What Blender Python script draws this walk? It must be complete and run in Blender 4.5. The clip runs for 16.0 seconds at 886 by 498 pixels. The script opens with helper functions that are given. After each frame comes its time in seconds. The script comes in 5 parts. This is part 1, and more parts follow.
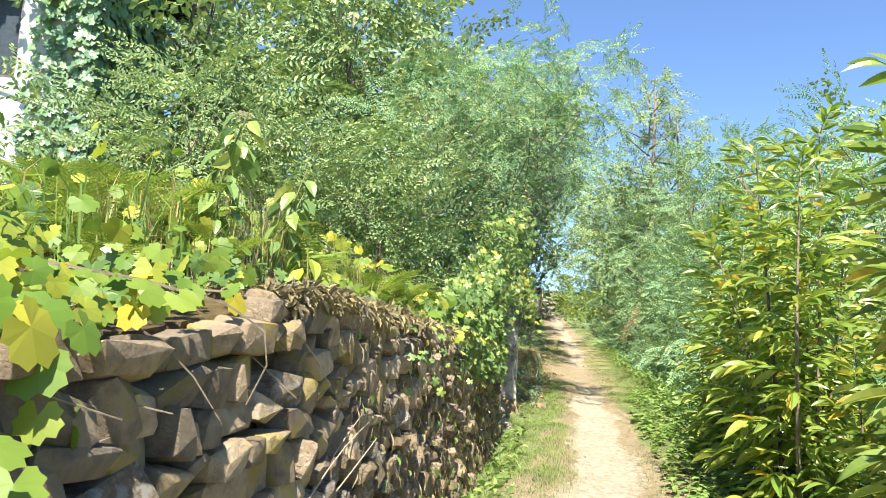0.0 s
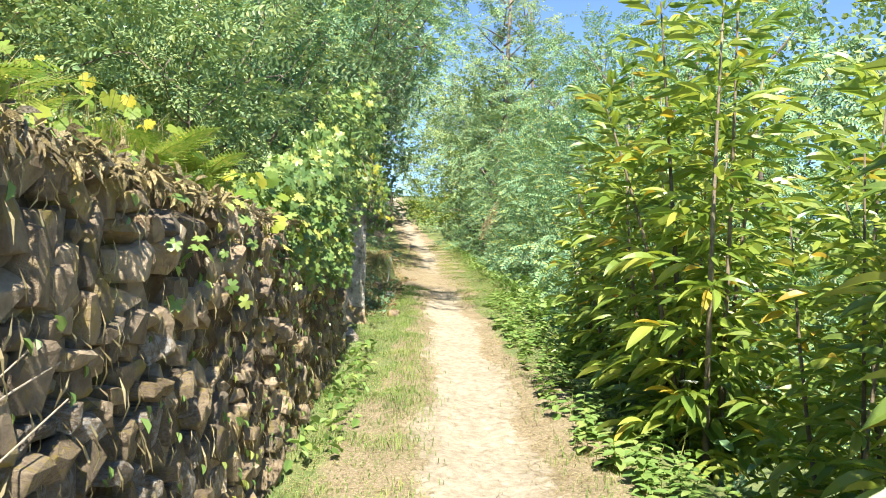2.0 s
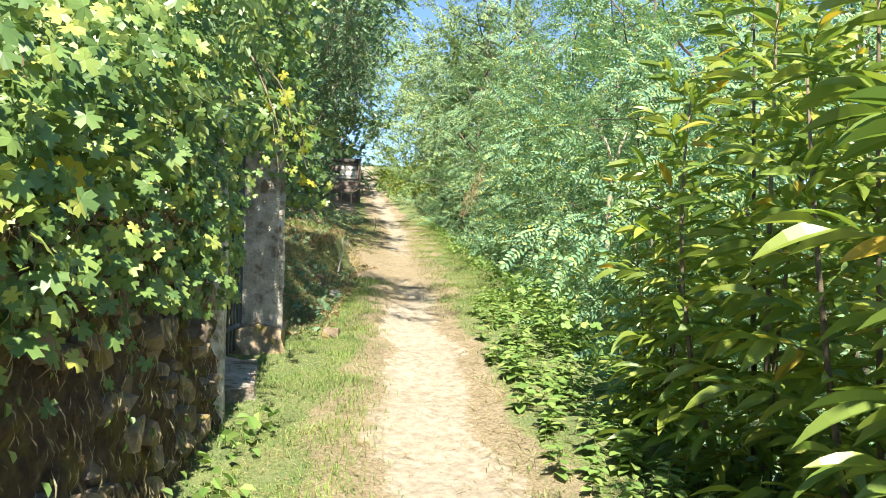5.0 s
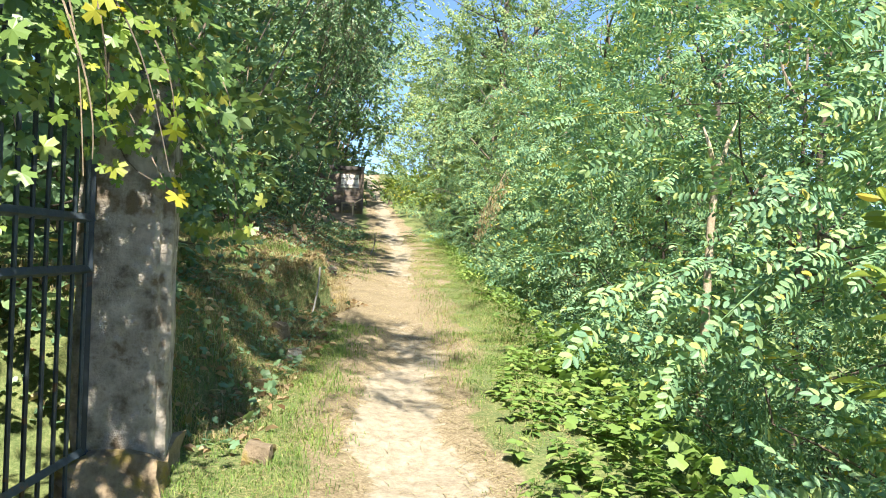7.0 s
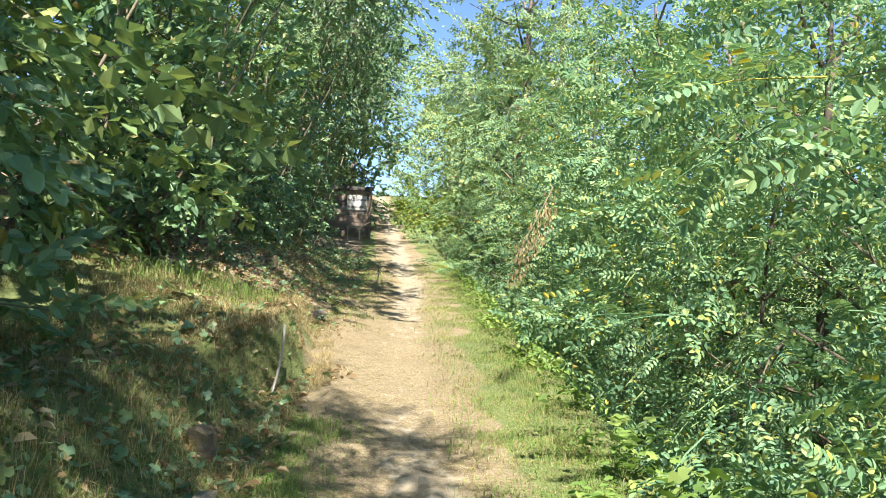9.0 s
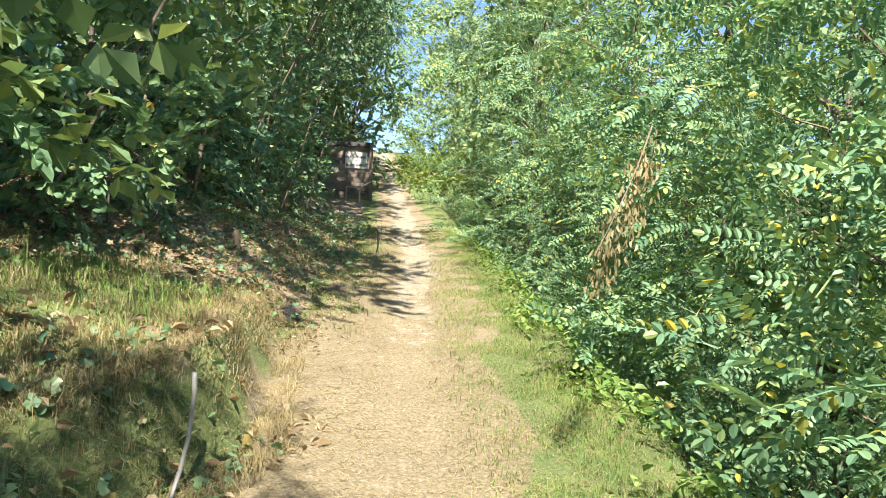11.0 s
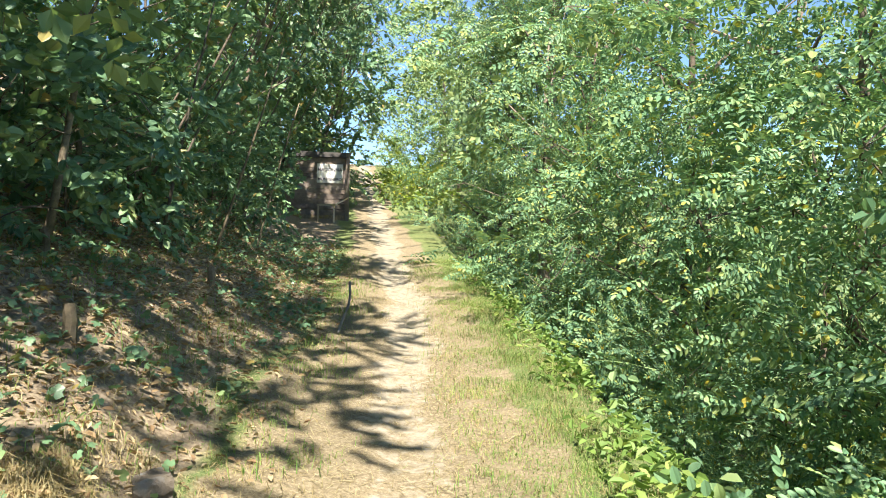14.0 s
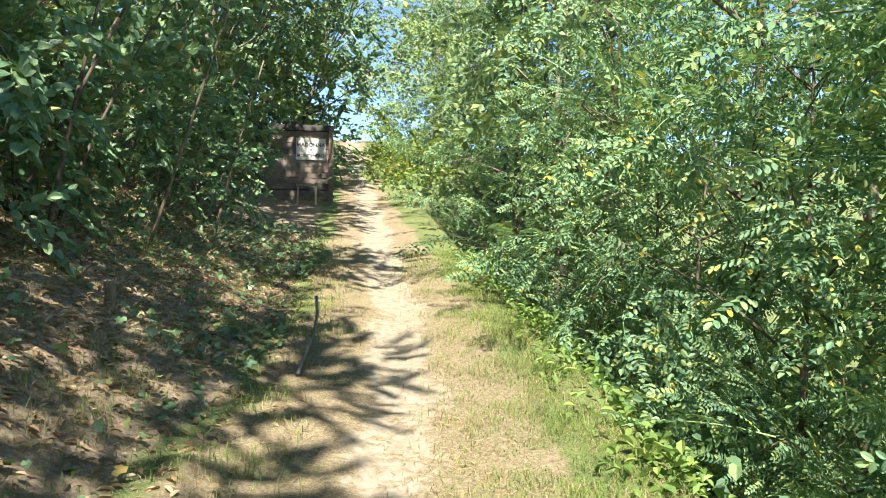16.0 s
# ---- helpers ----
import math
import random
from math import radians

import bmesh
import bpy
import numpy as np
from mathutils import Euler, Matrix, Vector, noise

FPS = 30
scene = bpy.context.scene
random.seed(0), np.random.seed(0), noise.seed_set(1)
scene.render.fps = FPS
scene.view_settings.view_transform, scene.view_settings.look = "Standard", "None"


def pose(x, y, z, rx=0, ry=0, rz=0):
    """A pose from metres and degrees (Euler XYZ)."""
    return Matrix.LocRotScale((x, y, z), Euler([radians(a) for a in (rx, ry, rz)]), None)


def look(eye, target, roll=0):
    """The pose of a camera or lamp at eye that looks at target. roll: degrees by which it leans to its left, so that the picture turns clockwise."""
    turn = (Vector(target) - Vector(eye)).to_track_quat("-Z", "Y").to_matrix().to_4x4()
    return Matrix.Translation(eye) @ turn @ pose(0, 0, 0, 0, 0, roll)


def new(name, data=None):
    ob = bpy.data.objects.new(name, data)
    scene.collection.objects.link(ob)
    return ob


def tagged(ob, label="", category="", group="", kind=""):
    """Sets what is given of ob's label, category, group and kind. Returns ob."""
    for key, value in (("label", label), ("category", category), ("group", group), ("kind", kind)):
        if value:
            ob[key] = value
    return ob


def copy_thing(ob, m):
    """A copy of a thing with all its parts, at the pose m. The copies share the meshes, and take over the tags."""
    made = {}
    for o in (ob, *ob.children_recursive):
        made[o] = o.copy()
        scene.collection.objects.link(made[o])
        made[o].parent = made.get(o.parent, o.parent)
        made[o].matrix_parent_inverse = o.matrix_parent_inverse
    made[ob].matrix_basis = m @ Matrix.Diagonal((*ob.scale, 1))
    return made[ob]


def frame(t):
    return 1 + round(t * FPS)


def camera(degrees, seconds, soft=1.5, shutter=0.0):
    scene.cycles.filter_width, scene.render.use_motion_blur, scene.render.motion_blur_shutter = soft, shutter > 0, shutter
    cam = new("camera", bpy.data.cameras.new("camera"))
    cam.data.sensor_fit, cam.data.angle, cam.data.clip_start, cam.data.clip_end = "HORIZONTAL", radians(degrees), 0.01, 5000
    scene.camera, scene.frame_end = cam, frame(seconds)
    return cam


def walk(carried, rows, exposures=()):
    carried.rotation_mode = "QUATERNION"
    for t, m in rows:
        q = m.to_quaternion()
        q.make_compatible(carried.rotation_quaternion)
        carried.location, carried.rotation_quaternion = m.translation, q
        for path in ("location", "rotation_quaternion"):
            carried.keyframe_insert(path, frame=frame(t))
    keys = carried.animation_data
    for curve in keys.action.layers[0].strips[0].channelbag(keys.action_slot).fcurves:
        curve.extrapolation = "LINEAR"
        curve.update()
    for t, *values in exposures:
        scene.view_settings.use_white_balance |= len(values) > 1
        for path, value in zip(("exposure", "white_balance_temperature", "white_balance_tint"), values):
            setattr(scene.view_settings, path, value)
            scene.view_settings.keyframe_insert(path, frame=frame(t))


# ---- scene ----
cam = camera(59.2, 16.0, soft=1.0)
METRES, EYE, TILT, LEAN, TURN = 21.0, 1.5, 0.0, 0.0, 0.0
ROWS = [
    (0.0, 0.0, 0.0, 0.0, -0.34, 7.98, -2.44),
    (0.5, -0.0006, 0.015, -0.0014, -4.44, 5.38, -2.24),
    (1.0, 0.0015, 0.0351, -0.0033, -7.51, 3.6, -2.11),
    (1.5, 0.0051, 0.0589, -0.0041, -9.64, 2.61, -1.59),
    (2.0, 0.0105, 0.084, -0.0031, -11.18, 1.58, -1.25),
    (2.5, 0.0183, 0.1123, -0.0011, -11.81, 0.2, -1.13),
    (3.0, 0.0245, 0.1405, 0.0007, -11.97, -0.61, -1.03),
    (3.5, 0.031, 0.1693, 0.001, -12.17, -0.68, -1.07),
    (4.0, 0.0373, 0.2009, 0.0029, -12.81, -0.62, -1.17),
    (6.5, 0.0753, 0.3715, 0.016, -12.61, 0.03, -1.95),
    (7.0, 0.0833, 0.4063, 0.0198, -12.25, 0.29, -2.0),
    (7.5, 0.0912, 0.4408, 0.0235, -11.84, 0.88, -2.1),
    (8.0, 0.0964, 0.4736, 0.0272, -11.83, 1.48, -2.14),
    (8.5, 0.1037, 0.5071, 0.0295, -11.69, 1.84, -2.26),
    (9.0, 0.1092, 0.5404, 0.0314, -11.25, 1.91, -2.48),
    (9.5, 0.1146, 0.5759, 0.0338, -10.73, 1.64, -2.49),
    (10.0, 0.119, 0.6083, 0.037, -10.67, 0.8, -2.24),
    (12.5, 0.1426, 0.7682, 0.0495, -11.59, -2.94, -1.19),
    (13.0, 0.1449, 0.7992, 0.0529, -12.09, -2.17, -0.91),
    (13.5, 0.1507, 0.8306, 0.0555, -12.07, -1.19, -1.02),
    (14.0, 0.1548, 0.8618, 0.0576, -12.08, -0.18, -1.3),
    (14.5, 0.1607, 0.8934, 0.0589, -12.15, -0.07, -1.33),
    (15.0, 0.166, 0.9234, 0.0612, -12.49, -0.94, -1.37),
    (15.5, 0.1692, 0.9517, 0.0642, -12.82, -1.66, -1.18),
    (16.0, 0.1756, 0.9799, 0.0657, -12.59, -1.82, -0.87),
]
walk(cam, [(t, pose(0, 0, EYE, TILT, LEAN, TURN) @ pose(METRES * x, METRES * y, METRES * z, 90 + pitch, roll, yaw)) for t, x, y, z, yaw, pitch, roll in ROWS])

# ---- world, sun and exposure ----
TO_SUN = Vector((-0.06, -0.64, 0.95)).normalized()
world = bpy.data.worlds.new("sky")
scene.world = world
world.use_nodes = True
wn = world.node_tree.nodes
sky = wn.new("ShaderNodeTexSky")
sky.sky_type, sky.sun_disc = "NISHITA", False
sky.sun_elevation = math.asin(TO_SUN.z)
sky.sun_rotation = math.atan2(TO_SUN.x, TO_SUN.y)
sky.altitude = 1500
sky.air_density, sky.dust_density, sky.ozone_density = 0.85, 0.05, 5.5
world.node_tree.links.new(sky.outputs[0], wn["Background"].inputs[0])
wn["Background"].inputs[1].default_value = 0.1
sun = new("sun", bpy.data.lights.new("sun", "SUN"))
sun.data.energy, sun.data.angle, sun.data.color = 5.0, radians(0.8), (1.0, 0.93, 0.82)
sun.matrix_world = look((0, 0, 30), Vector((0, 0, 30)) - TO_SUN)
scene.view_settings.exposure = 1.63


# ---- materials ----
def material(name):
    m = bpy.data.materials.new(name)
    m.use_nodes = True
    nt = m.node_tree
    return m, nt, nt.nodes["Principled BSDF"]


def node(nt, kind, **inputs):
    n = nt.nodes.new(kind)
    for k, v in inputs.items():
        n.inputs[k.replace("_", " ")].default_value = v
    return n


def ramp(nt, fac, stops):
    r = nt.nodes.new("ShaderNodeValToRGB")
    e = r.color_ramp.elements
    while len(e) < len(stops):
        e.new(0.5)
    for el, (p, c) in zip(e, stops):
        el.position, el.color = p, (*c, 1)
    nt.links.new(fac, r.inputs[0])
    return r.outputs[0]


def mix(nt, fac, a, b, mode="MIX"):
    n = nt.nodes.new("ShaderNodeMix")
    n.data_type, n.blend_type = "RGBA", mode
    for sock, v in ((n.inputs[0], fac), (n.inputs[6], a), (n.inputs[7], b)):
        if hasattr(v, "is_output"):
            nt.links.new(v, sock)
        elif isinstance(v, (int, float)):
            sock.default_value = v
        else:
            sock.default_value = (*v, 1)
    return n.outputs[2]


def noise_out(nt, scale, detail=4, coords="Object", rough=0.6):
    tc = nt.nodes.new("ShaderNodeTexCoord")
    n = node(nt, "ShaderNodeTexNoise", Scale=scale, Detail=detail, Roughness=rough)
    nt.links.new(tc.outputs[coords], n.inputs["Vector"])
    return n.outputs["Fac"]


def bump(nt, bsdf, height, strength=0.4, distance=0.01):
    b = node(nt, "ShaderNodeBump", Strength=strength, Distance=distance)
    nt.links.new(height, b.inputs["Height"])
    nt.links.new(b.outputs[0], bsdf.inputs["Normal"])


def leaf_material(name, stops, translucent=0.35, rough=0.42, spec=0.4, big=0.5):
    """Leaves: a colour per leaf, clouded by a broad noise, part of the light shining through."""
    m, nt, b = material(name)
    geo = nt.nodes.new("ShaderNodeNewGeometry")
    info = nt.nodes.new("ShaderNodeObjectInfo")
    add = nt.nodes.new("ShaderNodeMath")
    add.operation = "ADD"
    nt.links.new(geo.outputs["Random Per Island"], add.inputs[0])
    nt.links.new(info.outputs["Random"], add.inputs[1])
    part_of = nt.nodes.new("ShaderNodeMath")
    part_of.operation = "FRACT"
    nt.links.new(add.outputs[0], part_of.inputs[0])
    col = ramp(nt, part_of.outputs[0], stops)
    cloud = noise_out(nt, big, 3)
    col = mix(nt, 0.75, col, ramp(nt, cloud, [(0.3, (0.62, 0.68, 0.66)), (0.7, (1.25, 1.2, 0.95))]), "MULTIPLY")
    nt.links.new(col, b.inputs["Base Color"])
    b.inputs["Roughness"].default_value = rough
    b.inputs["Specular IOR Level"].default_value = spec
    tr = nt.nodes.new("ShaderNodeBsdfTranslucent")
    nt.links.new(mix(nt, 1.0, col, (1.12, 1.16, 0.75), "MULTIPLY"), tr.inputs[0])
    ms = nt.nodes.new("ShaderNodeMixShader")
    ms.inputs[0].default_value = translucent
    nt.links.new(b.outputs[0], ms.inputs[1])
    nt.links.new(tr.outputs[0], ms.inputs[2])
    nt.links.new(ms.outputs[0], nt.nodes["Material Output"].inputs[0])
    return m


def rough_material(name, stops, scale, rough=0.9, height=0.5, depth=0.01, second=None, coords="Object", spec=0.3):
    m, nt, b = material(name)
    n1 = noise_out(nt, scale, 6, coords)
    col = ramp(nt, n1, stops)
    if second:
        s2, lo, hi, c2 = second
        f = ramp(nt, noise_out(nt, s2, 5, coords), [(lo, (0, 0, 0)), (hi, (1, 1, 1))])
        col = mix(nt, f, col, c2)
    info = nt.nodes.new("ShaderNodeObjectInfo")
    geo = nt.nodes.new("ShaderNodeNewGeometry")
    add = nt.nodes.new("ShaderNodeMath")
    add.operation = "ADD"
    nt.links.new(geo.outputs["Random Per Island"], add.inputs[0])
    nt.links.new(info.outputs["Random"], add.inputs[1])
    fr = nt.nodes.new("ShaderNodeMath")
    fr.operation = "FRACT"
    nt.links.new(add.outputs[0], fr.inputs[0])
    col = mix(nt, 0.85, col, ramp(nt, fr.outputs[0], [(0, (0.55, 0.55, 0.58)), (0.6, (1.1, 1.02, 0.92)), (1, (1.6, 1.55, 1.5))]), "MULTIPLY")
    nt.links.new(col, b.inputs["Base Color"])
    b.inputs["Roughness"].default_value = rough
    b.inputs["Specular IOR Level"].default_value = spec
    bump(nt, b, noise_out(nt, scale * 3, 8, coords, 0.7), height, depth)
    return m


ROBINIA = leaf_material("robinia_leaf", [(0, (0.125, 0.245, 0.15)), (0.4, (0.19, 0.335, 0.2)), (0.75, (0.265, 0.395, 0.2)), (0.96, (0.36, 0.43, 0.15)), (0.995, (0.5, 0.42, 0.07))], 0.28, 0.5, 0.35, 0.7)
ROBINIA_FAR = leaf_material("robinia_leaf_far", [(0, (0.15, 0.24, 0.12)), (0.6, (0.22, 0.31, 0.14)), (0.95, (0.32, 0.37, 0.14))], 0.25, 0.5, 0.35, big=0.35)
ELM = leaf_material("elm_leaf", [(0, (0.12, 0.22, 0.135)), (0.6, (0.185, 0.31, 0.18)), (0.95, (0.26, 0.36, 0.17)), (0.985, (0.34, 0.26, 0.09))], 0.27, 0.4, 0.5)
CHESTNUT = leaf_material("chestnut_leaf", [(0, (0.14, 0.235, 0.05)), (0.6, (0.265, 0.34, 0.065)), (0.95, (0.37, 0.41, 0.09)), (0.98, (0.48, 0.34, 0.05))], 0.42, 0.36, 0.5, 2.0)
NETTLE = leaf_material("nettle_leaf", [(0, (0.134, 0.238, 0.064)), (0.7, (0.222, 0.325, 0.095)), (1, (0.301, 0.372, 0.119))], 0.35, 0.55, 0.3, 3.0)
VINE = leaf_material("vine_leaf", [(0, (0.13, 0.23, 0.036)), (0.5, (0.216, 0.302, 0.05)), (0.85, (0.36, 0.389, 0.058)), (0.97, (0.49, 0.403, 0.043))], 0.4, 0.5, 0.3, 2.5)
CREEPER = leaf_material("creeper_leaf", [(0, (0.095, 0.173, 0.052)), (0.6, (0.173, 0.268, 0.078)), (0.9, (0.294, 0.362, 0.095)), (1, (0.432, 0.432, 0.103))], 0.26, 0.4, 0.4, 1.6)
FERN = leaf_material("fern_frond", [(0, (0.166, 0.265, 0.057)), (0.7, (0.274, 0.356, 0.083)), (1, (0.398, 0.389, 0.116))], 0.4, 0.6, 0.2, 3.0)
FERN_DRY = leaf_material("dry_fern_frond", [(0, (0.202, 0.122, 0.05)), (1, (0.324, 0.216, 0.086))], 0.3, 0.8, 0.1, 3.0)
GRASS = leaf_material("green_grass_blade", [(0, (0.13, 0.225, 0.06)), (0.6, (0.205, 0.305, 0.09)), (1, (0.33, 0.345, 0.14))], 0.3, 0.6, 0.2, 1.2)
STRAW = leaf_material("dry_grass_blade", [(0, (0.24, 0.185, 0.095)), (0.6, (0.36, 0.295, 0.175)), (1, (0.45, 0.39, 0.255))], 0.25, 0.7, 0.2, 1.2)
DEAD_LEAF = leaf_material("dead_leaf", [(0, (0.22, 0.14, 0.085)), (0.6, (0.39, 0.28, 0.18)), (1, (0.56, 0.46, 0.33))], 0.15, 0.8, 0.15, 2.0)
PETAL = leaf_material("white_petal", [(0, (0.54, 0.54, 0.504)), (1, (0.612, 0.612, 0.59))], 0.3, 0.6, 0.2)
BARK = rough_material("bark", [(0.3, (0.09, 0.075, 0.06)), (0.7, (0.22, 0.185, 0.145))], 14, depth=0.02)
TWIG = rough_material("twig_bark", [(0.3, (0.1, 0.085, 0.06)), (0.7, (0.23, 0.195, 0.14))], 20)
DEADWOOD = rough_material("bleached_wood", [(0.3, (0.4, 0.33, 0.23)), (0.7, (0.62, 0.54, 0.4))], 25)
GREEN_STEM = rough_material("green_stem", [(0.3, (0.16, 0.22, 0.06)), (0.7, (0.3, 0.3, 0.1))], 25)
STONE = rough_material("wall_stone", [(0.28, (0.14, 0.115, 0.085)), (0.5, (0.28, 0.235, 0.175)), (0.72, (0.44, 0.38, 0.3))], 6, 0.88, 1.0, 0.04, (4.5, 0.5, 0.58, (0.38, 0.38, 0.36)))
STONE_MOSS = rough_material("mossy_stone", [(0.3, (0.16, 0.125, 0.085)), (0.7, (0.36, 0.3, 0.215))], 14, 0.95, 1.0, 0.02, (7, 0.52, 0.64, (0.27, 0.22, 0.075)))
EARTH = rough_material("dry_earth", [(0.3, (0.11, 0.07, 0.04)), (0.55, (0.22, 0.15, 0.08)), (0.8, (0.35, 0.27, 0.15))], 12, 0.97, 1.0, 0.05, (3.5, 0.5, 0.62, (0.3, 0.235, 0.06)))
MOSS = rough_material("moss", [(0.3, (0.22, 0.19, 0.08)), (0.7, (0.46, 0.39, 0.21))], 30, 0.95, 1.0, 0.02, (8, 0.5, 0.65, (0.281, 0.257, 0.195)))
RENDER = rough_material("cement_pillar", [(0.34, (0.2, 0.18, 0.15)), (0.46, (0.46, 0.44, 0.4)), (0.66, (0.74, 0.72, 0.68))], 8, 0.92, 1.0, 0.05, (4.0, 0.55, 0.62, (0.24, 0.2, 0.15)))
PLASTER = rough_material("house_plaster", [(0.3, (0.27, 0.29, 0.33)), (0.7, (0.4, 0.42, 0.45))], 1.5, 0.9, 0.3, 0.01)
IRON = rough_material("painted_iron", [(0.3, (0.02, 0.035, 0.05)), (0.7, (0.05, 0.07, 0.09))], 20, 0.5, 0.3, 0.003, (9, 0.62, 0.7, (0.12, 0.06, 0.03)), spec=0.5)
PLANK = rough_material("weathered_plank", [(0.3, (0.13, 0.11, 0.1)), (0.7, (0.28, 0.235, 0.2))], 6, 0.85, 0.5, 0.006)
ROOFING = rough_material("dark_roofing", [(0.3, (0.025, 0.025, 0.028)), (0.7, (0.06, 0.055, 0.05))], 6)
WHITE = rough_material("white_board", [(0.3, (0.72, 0.72, 0.72)), (0.7, (0.82, 0.82, 0.8))], 3, 0.6, 0.1, 0.001)
INK = rough_material("dark_lettering", [(0.3, (0.06, 0.06, 0.09)), (0.7, (0.1, 0.1, 0.13))], 5, 0.7, 0.1, 0.001)
PIPE = rough_material("grey_plastic", [(0.3, (0.13, 0.13, 0.13)), (0.7, (0.2, 0.2, 0.19))], 12, 0.55, 0.1, 0.002)


# ---- mesh helpers ----
rng = np.random.default_rng(7)


def mk_mesh(name, verts, sets, mat, smooth=False):
    """A mesh from an (n, 3) array and face index arrays, each of one width."""
    me = bpy.data.meshes.new(name)
    verts = np.asarray(verts, dtype=np.float32)
    sets = [np.asarray(f, dtype=np.int32) for f in sets if len(f)]
    me.vertices.add(len(verts))
    me.vertices.foreach_set("co", verts.ravel())
    me.loops.add(sum(f.size for f in sets))
    me.loops.foreach_set("vertex_index", np.concatenate([f.ravel() for f in sets]))
    sizes = np.concatenate([np.full(len(f), f.shape[1], dtype=np.int32) for f in sets])
    me.polygons.add(len(sizes))
    me.polygons.foreach_set("loop_start", np.concatenate([[0], np.cumsum(sizes)[:-1]]).astype(np.int32))
    me.polygons.foreach_set("use_smooth", np.full(len(sizes), smooth))
    me.update(calc_edges=True)
    me.validate()
    if mat:
        me.materials.append(mat)
    return me


class Soup:
    """Gathers pieces of geometry into one mesh."""

    def __init__(self):
        self.v, self.f, self.n = [], {}, 0

    def add(self, verts, *sets):
        for f in sets:
            f = np.asarray(f)
            if len(f):
                self.f.setdefault(f.shape[1], []).append(f + self.n)
        self.v.append(np.asarray(verts, dtype=float))
        self.n += len(verts)
        return self

    def spread(self, template, frames, pos):
        """Copies of a template (verts, face sets) under (n, 3, 3) matrices and (n, 3) places."""
        tv, sets = template
        k = len(pos)
        if not k:
            return self
        verts = np.einsum("nij,kj->nki", frames, tv) + np.asarray(pos)[:, None, :]
        off = (np.arange(k) * len(tv))[:, None, None]
        return self.add(verts.reshape(-1, 3), *[(np.asarray(f)[None] + off).reshape(-1, np.asarray(f).shape[1]) for f in sets])

    def tube(self, pts, radii, seg=6):
        pts = np.asarray(pts, dtype=float)
        n = len(pts)
        tan = np.gradient(pts, axis=0)
        tan /= np.linalg.norm(tan, axis=1)[:, None] + 1e-9
        ref = np.array([0.31, 0.77, 0.55])
        a = np.cross(tan, ref)
        a /= np.linalg.norm(a, axis=1)[:, None] + 1e-9
        b = np.cross(tan, a)
        ang = np.arange(seg) * 2 * math.pi / seg
        ring = pts[:, None] + np.asarray(radii)[:, None, None] * (np.cos(ang)[None, :, None] * a[:, None] + np.sin(ang)[None, :, None] * b[:, None])
        i, j = np.meshgrid(np.arange(n - 1), np.arange(seg), indexing="ij")
        f = np.stack([i * seg + j, i * seg + (j + 1) % seg, (i + 1) * seg + (j + 1) % seg, (i + 1) * seg + j], -1).reshape(-1, 4)
        caps = [list(range(seg))[::-1], [(n - 1) * seg + q for q in range(seg)]]
        return self.add(ring.reshape(-1, 3), f, caps)

    def box(self, lo, hi, jitter=0.0):
        x0, y0, z0 = lo
        x1, y1, z1 = hi
        v = np.array([(x, y, z) for x in (x0, x1) for y in (y0, y1) for z in (z0, z1)], dtype=float)
        if jitter:
            v += rng.normal(0, jitter, v.shape)
        return self.add(v, [(0, 1, 3, 2), (4, 6, 7, 5), (0, 4, 5, 1), (2, 3, 7, 6), (0, 2, 6, 4), (1, 5, 7, 3)])

    def data(self):
        return np.concatenate(self.v), [np.concatenate(f) for f in self.f.values()]

    def mesh(self, name, mat, smooth=False):
        return mk_mesh(name, *self.data(), mat, smooth)


def part(name, soup, mat, parent, label="", smooth=False):
    """Links a soup, or a ready mesh, as one part under its thing."""
    ob = new(name, soup if isinstance(soup, bpy.types.Mesh) else soup.mesh(name, mat, smooth))
    ob.parent = parent
    return tagged(ob, label) if label else ob


def thing(name, label, category, group="", place=None, kind=""):
    ob = tagged(new(name), label, category, group, kind)
    ob.empty_display_size = 0.1
    if place is not None:
        ob.matrix_basis = place
    return ob


def unit(v):
    v = np.asarray(v, dtype=float)
    return v / (np.linalg.norm(v, axis=-1, keepdims=True) + 1e-9)


def aim(d, up, size=1.0):
    """Matrices that turn +Y to d and +Z towards up, scaled."""
    y = unit(d)
    z = np.asarray(up) - (np.asarray(up) * y).sum(-1, keepdims=True) * y
    z = unit(z + 1e-6)
    x = np.cross(y, z)
    return np.stack([x, y, z], -1) * np.broadcast_to(np.asarray(size, dtype=float).reshape(-1, 1, 1), (len(y), 1, 1))


# ---- leaf and twig templates ----
def oval(length, width, fold=0.25, droop=0.15):
    """A leaf blade along +Y, folded on its midrib."""
    h, f = width / 2, width * fold
    v = np.array([(0, 0, 0), (h * 0.85, length * 0.3, f), (h * 0.8, length * 0.7, f - droop * length * 0.4), (0, length, -droop * length),
                  (-h * 0.8, length * 0.7, f - droop * length * 0.4), (-h * 0.85, length * 0.3, f)])
    return v, [np.array([(0, 1, 2, 3), (0, 3, 4, 5)])]


def round_leaf(length, width, fold=0.15, droop=0.15):
    """A rounder blade with more points on its edge."""
    h, f = width / 2, width * fold
    half = [(0.62, 0.14, 0.6), (1.0, 0.45, 1.0), (0.72, 0.82, 0.4)]
    right = [(h * a, length * b, f * c - droop * length * b * b) for a, b, c in half]
    left = [(-x, y, z) for x, y, z in right[::-1]]
    v = np.array([(0, 0, 0)] + right + [(0, length, -droop * length)] + left)
    return v, [np.array([(0, 1, 2, 3, 4), (0, 4, 5, 6, 7)])]


